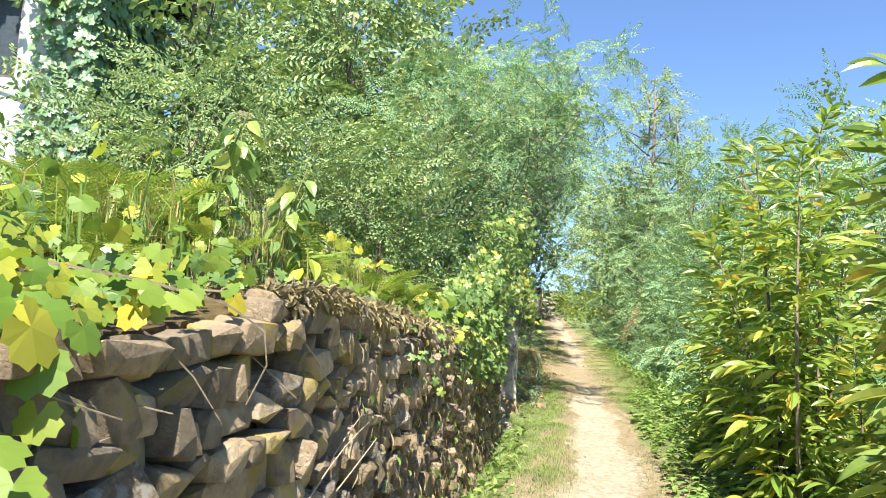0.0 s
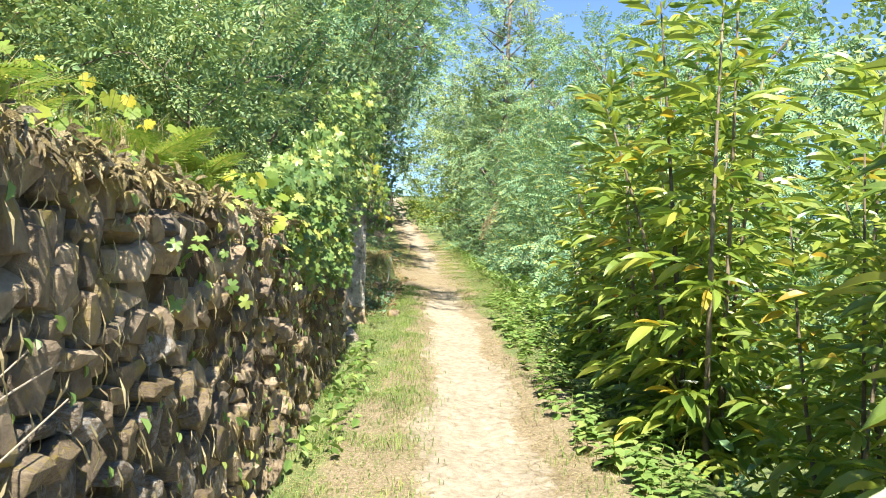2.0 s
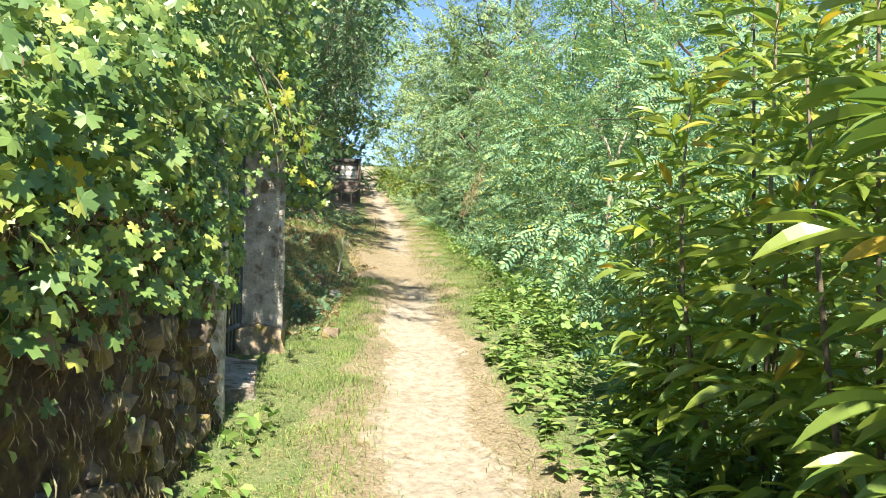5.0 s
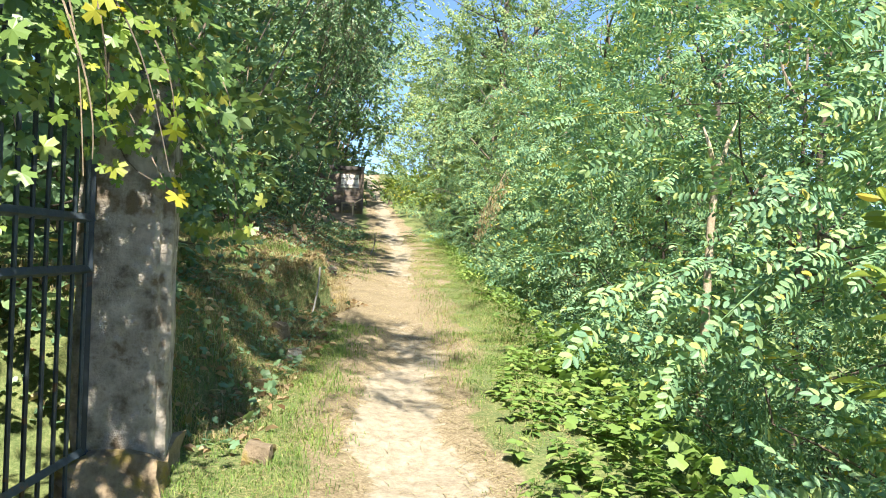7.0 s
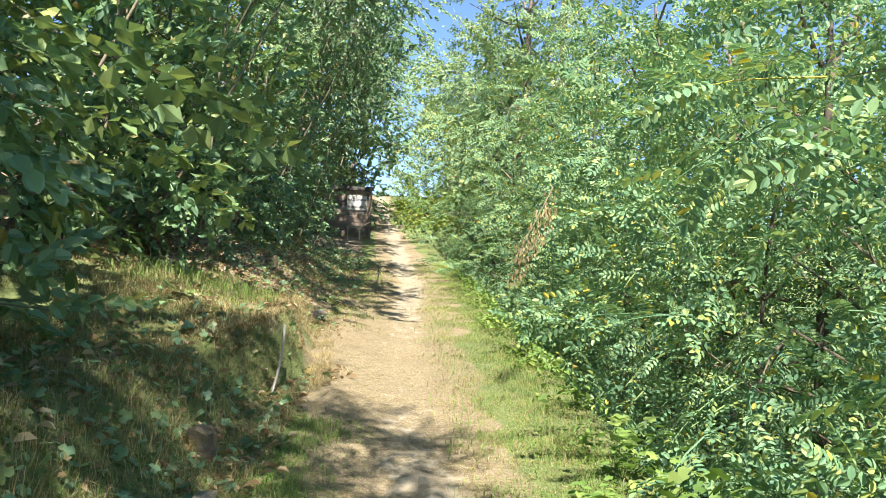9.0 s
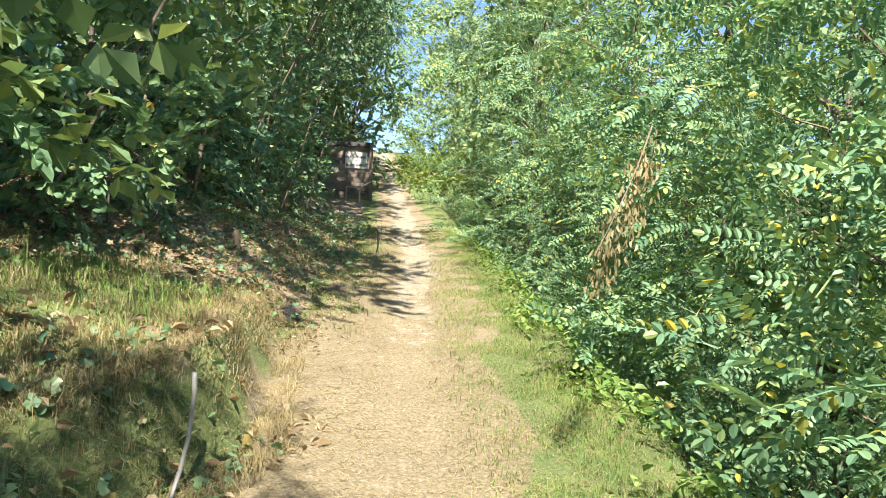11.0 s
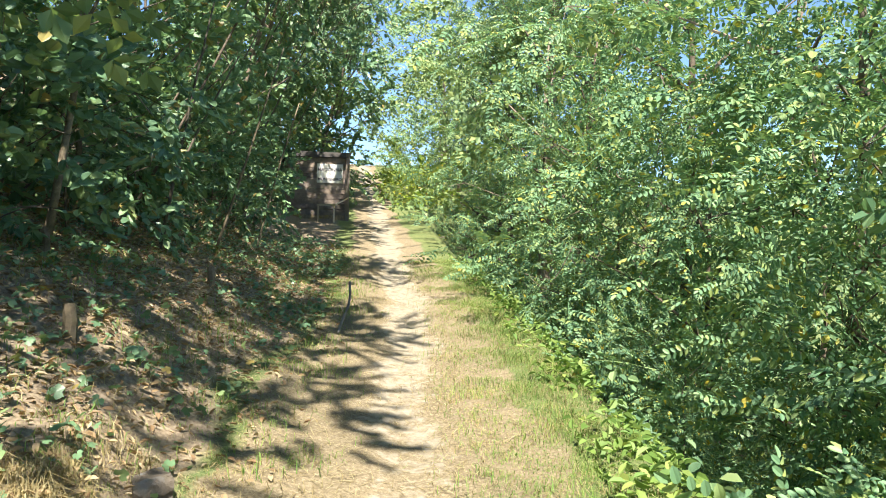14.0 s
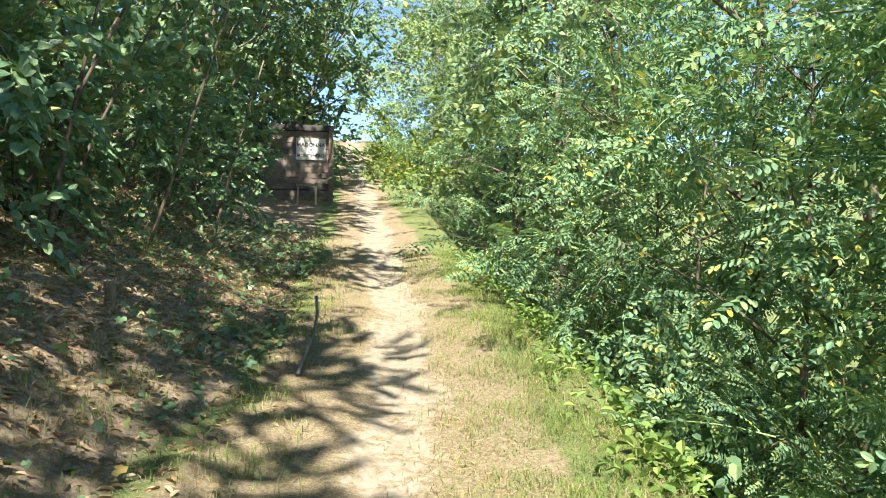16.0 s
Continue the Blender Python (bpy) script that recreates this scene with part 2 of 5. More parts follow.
def diamond(length, width):
    v = np.array([(0, 0, 0), (width / 2, length * 0.5, 0.006), (0, length, -0.1 * length), (-width / 2, length * 0.5, 0.006)])
    return v, [np.array([(0, 1, 2, 3)])]


def blade(length, width, teeth=5, droop=0.35, fold=0.12):
    """A long toothed leaf (chestnut, nettle) along +Y."""
    ys = np.linspace(0, 1, teeth + 2)
    w = width / 2 * np.sin(math.pi * ys ** 0.8) ** 0.75
    rows = []
    for y, h in zip(ys, w):
        z = -droop * length * y * y
        rows += [(-h, y * length + h * 0.3, z + h * fold), (0, y * length, z - h * fold), (h, y * length + h * 0.3, z + h * fold)]
    f = []
    for i in range(teeth + 1):
        a = i * 3
        f += [(a, a + 1, a + 4, a + 3), (a + 1, a + 2, a + 5, a + 4)]
    return np.array(rows), [np.array(f)]


def lobed(size, lobes=5, cut=0.3, cup=0.15):
    """A lobed vine or ivy leaf whose stalk is at the origin, pointing along +Y."""
    n = lobes * 4
    rim = []
    for i in range(n + 1):
        a = math.radians(-155 + 310 * i / n)
        notch = max(0.0, math.cos(lobes * math.radians(310 * i / n) * 360 / 310)) ** 2
        r = size * (0.5 + 0.1 * math.cos(a)) * (1 - cut * notch) * (1.0 + (0.06 if i % 2 else -0.04))
        rim.append((r * math.sin(a), size * 0.3 + r * math.cos(a), cup * size * math.cos(2 * a) * 0.3 - cup * r * 0.8))
    v = np.array([(0, size * 0.3, 0.0)] + rim)
    return v, [np.array([(0, i + 1, i) for i in range(1, n + 1)])]


def pinnate(pairs, length, leaflet, droop=0.2, wild=0.1):
    """A compound robinia leaf along +Y."""
    s = Soup()
    ys = np.linspace(0.18, 0.94, pairs)
    for side in (-1, 1):
        d = np.stack([side * np.ones(pairs), 0.35 + 0.3 * ys, -0.15 + 0 * ys], -1) + rng.normal(0, wild * 0.7, (pairs, 3))
        up = np.array([[0, 0, 1.0]]) + rng.normal(0, wild * 1.4, (pairs, 3))
        pos = np.stack([0 * ys, ys * length, -droop * length * ys ** 2], -1)
        s.spread(leaflet, aim(d, up, 0.8 + 0.3 * rng.random(pairs)), pos)
    s.spread(leaflet, aim(np.array([[0, 1, -0.3]]), np.array([[0, 0, 1.0]])), np.array([[0, length, -droop * length]]))
    return s.data()


def twig(leaves, length, leaf, spread=0.9, droop=0.3, stem=True, size=(0.75, 1.15)):
    """A leafy shoot along +Y: leaves all round it, the shoot bending down at its end."""
    s = Soup()
    t = np.linspace(0.1, 1, leaves)
    pos = np.stack([0.03 * length * np.sin(5 * t), t * length, -droop * length * t ** 2], -1)
    ang = np.arange(leaves) * 2.4 + rng.normal(0, 0.3, leaves)
    d = np.stack([spread * np.cos(ang), 0.45 + 0.5 * t, spread * 0.35 * np.sin(ang) - 0.1], -1)
    up = np.stack([0 * t, -0.35 + 0 * t, 1 + 0 * t], -1) + rng.normal(0, 0.2, (leaves, 3))
    s.spread(leaf, aim(d, up, size[0] + (size[1] - size[0]) * rng.random(leaves)), pos)
    if stem:
        s.tube(pos[::max(1, leaves // 4)], np.linspace(0.006, 0.002, len(pos[::max(1, leaves // 4)])), 3)
    return s.data()


LEAFLET = round_leaf(0.052, 0.03)
ROB_TWIGS = [twig(10, 0.7, pinnate(6, 0.26, LEAFLET)) for _ in range(3)]
ROB_FINE = [twig(10, 0.72, pinnate(5, 0.25, oval(0.055, 0.034, 0.15), wild=0.14)) for _ in range(3)]
FAR_TWIGS = [twig(15, 1.1, pinnate(2, 0.3, diamond(0.13, 0.095), wild=0.4), stem=False) for _ in range(3)]
ELM_TWIGS = [twig(18, 0.6, round_leaf(0.115, 0.085, 0.2, 0.25), 0.9, 0.35) for _ in range(3)]
ELM_FAR = [twig(20, 1.0, oval(0.17, 0.1), 1.0, 0.3, stem=False) for _ in range(2)]
CHEST_TWIGS = [twig(9, 0.42, blade(0.21, 0.064, 4, 0.5, 0.22), 1.0, 0.15, size=(0.7, 1.2)) for _ in range(3)]


# ---- the lie of the land ----
PROFILE_Y = (-300, -10, 0, 1.8, 3.5, 7.7, 9.6, 11.8, 13.5, 17, 24.5, 29.3, 35, 42, 50, 60, 64, 300)
PROFILE_Z = (-1, -0.3, 0, -0.05, 0.03, 0.32, 0.45, 0.64, 0.82, 1.08, 1.63, 2.03, 2.65, 3.55, 5.0, 7.0, 7.4, 7.4)
CENTRE_Y = (-20, 0, 5.7, 8.5, 12, 14.1, 16.3, 20, 23.5, 28, 33, 37.5, 48, 55, 64, 90)
CENTRE_X = (-2.0, 0.35, 1.25, 1.84, 2.4, 2.7, 3.15, 3.65, 4.15, 4.95, 5.45, 5.9, 6.85, 7.3, 8.0, 10)
TOP_Y = (-10, 1.5, 2.4, 3.0, 5.8, 8, 10.6)
TOP_Z = (1.3, 1.5, 1.63, 1.74, 1.73, 1.72, 1.8)


def base_z(y):
    return np.interp(y, PROFILE_Y, PROFILE_Z)


def centre(y):
    return np.interp(y, CENTRE_Y, CENTRE_X)


def wall_x(y):
    return -1.05 + 0.17 * np.asarray(y)


def step(a, b, x):
    t = np.clip((x - a) / (b - a), 0, 1)
    return t * t * (3 - 2 * t)


def bank_x(y):
    return np.interp(y, (12.9, 15, 17.6, 18.4, 21.6, 23, 25, 27), (1.3, 1.75, 2.15, 2.5, 2.68, 2.95, 3.25, 3.6))


def height(x, y):
    x, y = np.broadcast_arrays(np.asarray(x, dtype=float), np.asarray(y, dtype=float))
    z = base_z(y) + 0.03 * np.sin(3.1 * x + 1.7 * y) * np.sin(2.3 * y - x) - 0.04 * np.exp(-((x - centre(y)) / 0.4) ** 2)
    u = x - centre(y)
    # earth held behind the wall
    up = np.interp(y, TOP_Y, TOP_Z) + 0.18 * np.clip(wall_x(y) - 0.4 - x, 0, 12) + 0.08 * np.sin(2.2 * y + x)
    k = step(-0.22, -0.42, x - wall_x(y)) * step(10.7, 10.5, y)
    z = z * (1 - k) + np.maximum(up, z) * k
    # yard behind the gate
    yard = 0.35 * np.clip(0.2 - x, 0, 9)
    z = z + yard * step(10.4, 10.7, y) * step(13.2, 12.8, y)
    # bank past the gate, with the cut edge of the mound
    hb = np.interp(y, (12.8, 13.4, 15, 17.3, 18.3, 19.5, 21.3, 22.6, 24.5, 27), (0.0, 0.75, 0.62, 0.45, 0.6, 0.58, 0.36, 0.26, 0.16, 0.0))
    wide = np.interp(y, (13, 17.4, 18.2, 21.4, 23), (0.75, 0.6, 0.16, 0.22, 0.8))
    k = step(0, 1, (bank_x(y) - x) / wide)
    z = z + hb * k + np.where(y > 12.8, 0.22 * np.clip(bank_x(y) - 0.6 - x, 0, 2.5), 0)
    far = step(20.5, 24, y)
    z = z + far * (0.32 * np.clip(-np.interp(y, (21, 24, 28, 36), (0.6, 0.7, 1.2, 2.2)) - u, 0, 1.8) + 0.15 * np.clip(-3.0 - u, 0, 4))
    z = z + np.where(y > 12.8, 0.3 * np.clip(-5.5 - u, 0, 9), 0)
    # the fall on the other side
    edge = np.interp(y, (-10, 5, 12, 18, 24, 30, 44, 50), (1.5, 1.3, 1.35, 1.4, 1.4, 1.25, 1.3, 1.6))
    drop = np.interp(y, (-10, 6, 12, 17, 40, 50, 60), (0.8, 0.9, 1.1, 1.5, 1.4, 0.4, 0))
    z = z - drop * step(0, 1.1, u - edge) - 0.25 * np.clip(u - edge - 1.0, 0, 14) * np.interp(y, (45, 60), (1, 0.2))
    return z


def ground_at(x, y):
    return float(height(x, y))


def fields(x, y):
    """How bare, strawy, green and littered the ground is."""
    u = x - centre(y) + 0.07 * np.sin(1.9 * y) + 0.05 * np.sin(4.3 * y + 1)
    half = np.interp(y, (0, 6, 9, 12, 16, 20, 64), (0.42, 0.36, 0.3, 0.27, 0.25, 0.26, 0.3))
    bare = step(half + 0.18, half - 0.16, np.abs(u)) * np.interp(y, (8, 13, 16, 19, 22, 27), (1.0, 0.75, 0.35, 0.05, 0.25, 0.55))
    side = np.interp(y, (5, 8, 10, 13, 17, 19, 24, 40), (0.95, 0.85, 0.6, 0.5, 0.6, 1.0, 0.9, 0.6))
    side = np.where(u > 0, np.minimum(side, np.interp(y, (11, 15, 20, 23), (1.0, 0.6, 0.6, 1.0))), side)
    straw = step(side + 0.25, side - 0.15, np.abs(u + 0.05))
    straw = np.maximum(straw, step(0.25, 0.05, np.abs(x - 2.1)) * step(17.8, 18.4, y) * step(22, 21.2, y))
    litter = step(-0.9, -1.5, u) * step(19.5, 22.5, y)
    return bare, straw, litter


def build_ground():
    us = np.concatenate([[-300, -150, -80, -45, -28, -20, -15], np.arange(-12, -5, 0.4), np.arange(-5, 4.0, 0.09), np.arange(4.0, 12, 0.5), [13, 16, 20, 28, 45, 80, 150, 300]])
    ys = np.concatenate([[-300, -150, -70, -35, -20, -12], np.arange(-8, 0, 0.4), np.arange(0, 34, 0.11), np.arange(34, 66, 0.4), [68, 72, 80, 95, 120, 160, 220, 300]])
    U, Y = np.meshgrid(us, ys)
    X = U + centre(Y)
    Z = height(X, Y)
    fine = (np.abs(U) < 5) & (Y > -1) & (Y < 34)
    Z = Z + np.where(fine, rng.normal(0, 0.008, Z.shape), 0)
    n, m = X.shape
    i, j = np.meshgrid(np.arange(n - 1), np.arange(m - 1), indexing="ij")
    f = np.stack([i * m + j, i * m + j + 1, (i + 1) * m + j + 1, (i + 1) * m + j], -1).reshape(-1, 4)
    me = mk_mesh("ground", np.stack([X, Y, Z], -1).reshape(-1, 3), [f], None, True)
    for name, vals in zip(("bare", "straw", "litter"), fields(X, Y)):
        a = me.attributes.new(name, "FLOAT", "POINT")
        a.data.foreach_set("value", vals.ravel().astype(np.float32))
    mat, nt, b = material("path_earth")

    def mask(name, scale, gain):
        at = nt.nodes.new("ShaderNodeAttribute")
        at.attribute_name = name
        add = nt.nodes.new("ShaderNodeMath")
        add.operation = "MULTIPLY_ADD"
        nt.links.new(noise_out(nt, scale, 6), add.inputs[0])
        add.inputs[1].default_value = gain
        nt.links.new(at.outputs["Fac"], add.inputs[2])
        return ramp(nt, add.outputs[0], [(0.5 + gain * 0.28, (0, 0, 0)), (0.5 + gain * 0.72, (1, 1, 1))])

    col = ramp(nt, noise_out(nt, 48, 10, rough=0.8), [(0.34, (0.06, 0.08, 0.03)), (0.5, (0.13, 0.165, 0.065)), (0.66, (0.26, 0.26, 0.13))])
    col = mix(nt, 0.7, col, ramp(nt, noise_out(nt, 2.5, 4), [(0.35, (0.7, 0.8, 0.7)), (0.65, (1.2, 1.1, 0.95))]), "MULTIPLY")
    litter = ramp(nt, noise_out(nt, 30, 8), [(0.3, (0.13, 0.1, 0.07)), (0.55, (0.28, 0.22, 0.15)), (0.75, (0.43, 0.36, 0.26))])
    straw = ramp(nt, noise_out(nt, 45, 10, rough=0.75), [(0.32, (0.09, 0.075, 0.045)), (0.5, (0.225, 0.18, 0.112)), (0.68, (0.37, 0.315, 0.21))])
    bare = ramp(nt, noise_out(nt, 14, 10, rough=0.7), [(0.28, (0.18, 0.145, 0.1)), (0.5, (0.29, 0.25, 0.185)), (0.72, (0.4, 0.36, 0.28))])
    col = mix(nt, mask("litter", 3, 0.8), col, litter)
    col = mix(nt, mask("straw", 4, 0.9), col, straw)
    col = mix(nt, mask("bare", 7, 1.2), col, bare)
    nt.links.new(col, b.inputs["Base Color"])
    b.inputs["Roughness"].default_value = 0.95
    b.inputs["Specular IOR Level"].default_value = 0.2
    bump(nt, b, noise_out(nt, 35, 9, rough=0.75), 0.7, 0.02)
    me.materials.append(mat)
    tagged(new("ground", me), "sloping earth path with dry straw and grassy banks", "ground", kind="structure")


build_ground()


# ---- grass, straw and fallen leaves ----
def grass_blades(name, label, mat, xs, ys, tall, width, lean=0.5, flat=False):
    n = len(xs)
    zs = height(xs, ys)
    ang = rng.random(n) * 2 * math.pi
    tuft = np.sin(4.1 * xs + 2.3 * ys) * np.sin(3.3 * ys - 2.9 * xs + 1.0) + 0.6 * np.sin(11 * xs + 1.0) * np.sin(9 * ys)
    tall = tall * (0.45 + 0.7 * rng.random(n)) * np.clip(1.0 + 0.6 * tuft, 0.35, 2.2)
    side = np.stack([np.cos(ang), np.sin(ang), 0 * ang], -1)
    out = np.stack([-np.sin(ang), np.cos(ang), 0 * ang], -1)
    root = np.stack([xs, ys, zs - 0.005], -1)
    k = lean * rng.random(n)[:, None]
    if flat:
        mid = root + out * tall[:, None] * 0.5 + np.array([0, 0, 0.018])
        tip = root + out * tall[:, None] + np.array([0, 0, 0.006]) + side * (rng.random(n)[:, None] - 0.5) * 0.05
        root = root + np.array([0, 0, 0.012])
    else:
        k = k + 0.15
        mid = root + tall[:, None] * (np.array([0, 0, 0.62]) * (1 - 0.15 * k) + out * k * 0.3)
        tip = root + tall[:, None] * (np.array([0, 0, 0.95]) * np.clip(1 - 0.6 * k, 0.15, 1) + out * k * 1.1 + side * rng.normal(0, 0.15, (n, 1)))
    w = width * (0.6 + 0.7 * rng.random(n))[:, None] / 2
    v = np.stack([root - side * w, root + side * w, mid + side * w * 0.8, mid - side * w * 0.8, tip], 1).reshape(-1, 3)
    o = np.arange(n)[:, None] * 5
    me = mk_mesh(name, v, [o + np.array([0, 1, 2, 3]), o + np.array([3, 2, 4])], mat)
    return tagged(new(name, me), label, "grass", kind="stuff")


def sow(n, y0, y1, u0, u1, clump=0.0):
    y = rng.uniform(y0, y1, n)
    u = rng.uniform(u0, u1, n)
    if clump:
        c = rng.integers(0, max(1, n // 30), n)
        cy, cu = rng.uniform(y0, y1, n // 30 + 1), rng.uniform(u0, u1, n // 30 + 1)
        y, u = cy[c] + rng.normal(0, clump, n), cu[c] + rng.normal(0, clump, n)
    return y, u


y, u = sow(20000, 3.5, 16, -1.15, 1.05)
keep = (np.abs(u) > 0.3) | (rng.random(len(u)) < 0.2)
grass_blades("straw", "loose dry straw lying beside the bare track", STRAW, (centre(y) + u)[keep], y[keep], 0.14, 0.0035, flat=True)
y, u = sow(22000, 16, 32, -1.6, 1.4)
keep = (np.abs(u) > 0.22) | (rng.random(len(u)) < 0.4)
grass_blades("straw", "loose dry straw on the upper track", STRAW, (centre(y) + u)[keep], y[keep], 0.14, 0.004, flat=True)
y, u = sow(22000, 4, 17, -1.25, -0.5, 0.14)
grass_blades("path_grass", "short green grass between wall and track", GRASS, centre(y) + u, y, 0.065, 0.005, 1.2)
y, u = sow(4000, 4, 17, 0.5, 1.1, 0.1)
grass_blades("path_grass", "short green grass beside the nettles", GRASS, centre(y) + u, y, 0.07, 0.005, 1.2)
y, u = sow(42000, 14.5, 33, 0.5, 1.5, 0.2)
grass_blades("verge_grass", "green grass along the edge of the slope", GRASS, centre(y) + u, y, 0.075, 0.004, 1.6)
y, u = sow(14000, 15.5, 33, 0.35, 1.6, 0.2)
grass_blades("verge_straw", "dry standing grass along the slope", STRAW, centre(y) + u, y, 0.07, 0.004, 1.4)
y = rng.uniform(17.6, 21.6, 21000)
x = bank_x(y) - rng.random(21000) ** 1.3 * 2.6 + 0.03
grass_blades("mound_grass", "dry pale grass covering the cut mound", STRAW, x, y, 0.085, 0.005, 1.9)
y = rng.uniform(18.3, 21.0, 1600)
x = bank_x(y) - 0.35 - rng.random(1600) * 1.3
grass_blades("mound_grass", "taller green grass on top of the mound", GRASS, x, y, 0.14, 0.006, 1.2)
y = rng.uniform(17.7, 22.2, 5000)
x = bank_x(y) + 0.22 - rng.random(5000) * 0.55
grass_blades("mound_straw", "dry straw hanging over the cut edge of the mound", STRAW, x, y, 0.1, 0.004, 2.0)
y = 18.5 + 2.6 * rng.random(500)
x = bank_x(y) - 0.6 - rng.random(500) * 1.2
grass_blades("mound_grass", "long green grass blades rising from the mound", GRASS, x, y, 0.24, 0.007, 1.1)
y = rng.uniform(13.2, 18.2, 3000)
x = bank_x(y) + 0.15 - rng.random(3000) * 1.5
grass_blades("bank_grass", "shaded thin grass on the earth bank", GRASS, x, y, 0.1, 0.005, 1.2)
y = rng.uniform(13.2, 18.4, 17000)
x = bank_x(y) + 0.3 - rng.random(17000) * 1.6
grass_blades("bank_straw", "dry hanging grass on the earth bank", STRAW, x, y, 0.12, 0.004, 1.5)
y, u = sow(6500, 21.3, 32, -3.2, -0.35, 0.2)
grass_blades("slope_grass", "tufts of grass among fallen leaves", STRAW, centre(y) + u, y, 0.08, 0.004, 1.3)
y, u = sow(10000, 21.3, 34, -3.4, -0.5, 0.14)
grass_blades("slope_grass", "green tufts among fallen leaves", GRASS, centre(y) + u, y, 0.1, 0.005, 1.2)


def lay_leaves(name, label, mat, tmpl, x, y, lift, size, tilt=0.35, kind="stuff", cat="leaves"):
    n = len(x)
    pos = np.stack([x, y, height(x, y) + lift * rng.random(n)], -1)
    a = rng.random(n) * 6.283
    d = np.stack([np.cos(a), np.sin(a), rng.normal(0, tilt, n)], -1)
    up = np.array([0, 0, 1.0]) + rng.normal(0, tilt, (n, 3))
    s = Soup().spread(tmpl, aim(d, up, size * (0.6 + 0.8 * rng.random(n))), pos)
    return tagged(new(name, s.mesh(name, mat)), label, cat, kind=kind)


y, u = sow(30000, 20.5, 35, -4.4, -0.6)
keep = rng.random(30000) < np.clip((-u - 0.7) / 1.2, 0.02, 1)
lay_leaves("fallen_leaves", "brown fallen leaves under the trees", DEAD_LEAF, oval(0.05, 0.024, 0.3), (centre(y) + u)[keep], y[keep], 0.03, 1.0)
y = rng.uniform(12.9, 19, 900)
lay_leaves("fallen_leaves", "brown fallen leaves on the bank", DEAD_LEAF, oval(0.07, 0.035, 0.5), bank_x(y) + 0.4 - rng.random(900) * 1.6, y, 0.03, 1.0)
y, u = sow(5200, 20.5, 36, -4.2, -1.1, 0.3)
u = np.minimum(u, -0.95 - 0.3 * rng.random(len(u)))
lay_leaves("ground_ivy", "low dark ivy creeping over the slope", ELM, lobed(0.06, 3), centre(y) + u, y, 0.09, 1.0, 0.5, cat="ivy")
y = rng.uniform(12.9, 18.4, 1300)
lay_leaves("ground_ivy", "low dark ivy creeping over the bank", ELM, lobed(0.06, 3), bank_x(y) + 0.25 - rng.random(1300) * 1.5, y, 0.08, 1.0, 0.5, cat="ivy")


# ---- trees ----
def scatter_twigs(s, templates, centre_pt, radii, count, inner=0.55, size=(0.8, 1.25), hang=0.15, low=-1.0):
    """Shoots through an ellipsoid, mostly near its skin, pointing outwards."""
    d = unit(rng.normal(0, 1, (count * 2, 3)))
    d = d[d[:, 2] > low][:count]
    n = len(d)
    lump = 0.8 + 0.28 * np.sin(5 * d[:, 0] + 2.0) * np.sin(4 * d[:, 1] + 1.0) + 0.22 * np.sin(7 * d[:, 2] + 3 * d[:, 0])
    r = (inner + (1 - inner) * rng.random(n) ** 0.6) * lump
    pos = np.asarray(centre_pt) + d * r[:, None] * np.asarray(radii)
    out = d * np.array([1, 1, 0.6]) + np.array([0, 0, -hang + 0.25]) + rng.normal(0, 0.35, (n, 3))
    up = 1.2 * np.array(TO_SUN) + 0.3 * d + rng.normal(0, 0.25, (n, 3))
    m = aim(out, up, size[0] + (size[1] - size[0]) * rng.random(n))
    which = rng.integers(0, len(templates), n)
    for k, tm in enumerate(templates):
        s.spread(tm, m[which == k], pos[which == k])
    return pos


def bent(a, b, sag=0.1, n=6):
    t = np.linspace(0, 1, n)[:, None]
    a, b = np.asarray(a, dtype=float), np.asarray(b, dtype=float)
    wob = rng.normal(0, sag, 3)
    return a + (b - a) * t + np.sin(math.pi * t) * wob


def tree(name, label, group, tall, radius, templates, leaf_mat, blobs, per, trunk_r=0.07, low=0.15, size=(0.8, 1.25), hang=0.15, bark=None, category="tree", lean=(0, 0), limb=0.4):
    """A trunk with limbs, and a crown of leafy shoots in uneven masses."""
    t = thing(name, label, category, group)
    bark = bark or BARK
    top = np.array([lean[0], lean[1], tall * 0.9])
    line = bent((0, 0, -0.3), top, 0.12 * tall / 4, 8)
    part("trunk", Soup().tube(line, np.linspace(trunk_r, trunk_r * 0.2, 8), 8), bark, t, smooth=True)
    crown = Soup()
    for k in range(blobs):
        f = low + (0.98 - low) * (k + 0.5) / blobs
        a = k * 2.4 + rng.normal(0, 0.3)
        reach = radius * (0.25 + 0.6 * math.sin(math.pi * min(1, 0.2 + 0.75 * f))) * (0.7 + 0.5 * rng.random())
        at = line[min(7, int(f * 7.5))]
        c = np.array([at[0] + reach * math.cos(a), at[1] + reach * math.sin(a), f * tall])
        limbs = Soup().tube(bent(at * (1, 1, 0.85), c, 0.08), np.linspace(trunk_r * limb, 0.006, 6), 5)
        rad = radius * (0.38 + 0.2 * rng.random())
        pos = scatter_twigs(crown, templates, c, (rad, rad, rad * 0.85), per, size=size, hang=hang)
        for p in pos[::6]:
            limbs.tube(bent(c, p, 0.04, 3), (0.009, 0.006, 0.003), 3)
        part("limb", limbs, bark, t)
    part("crown", crown, leaf_mat, t)
    return t


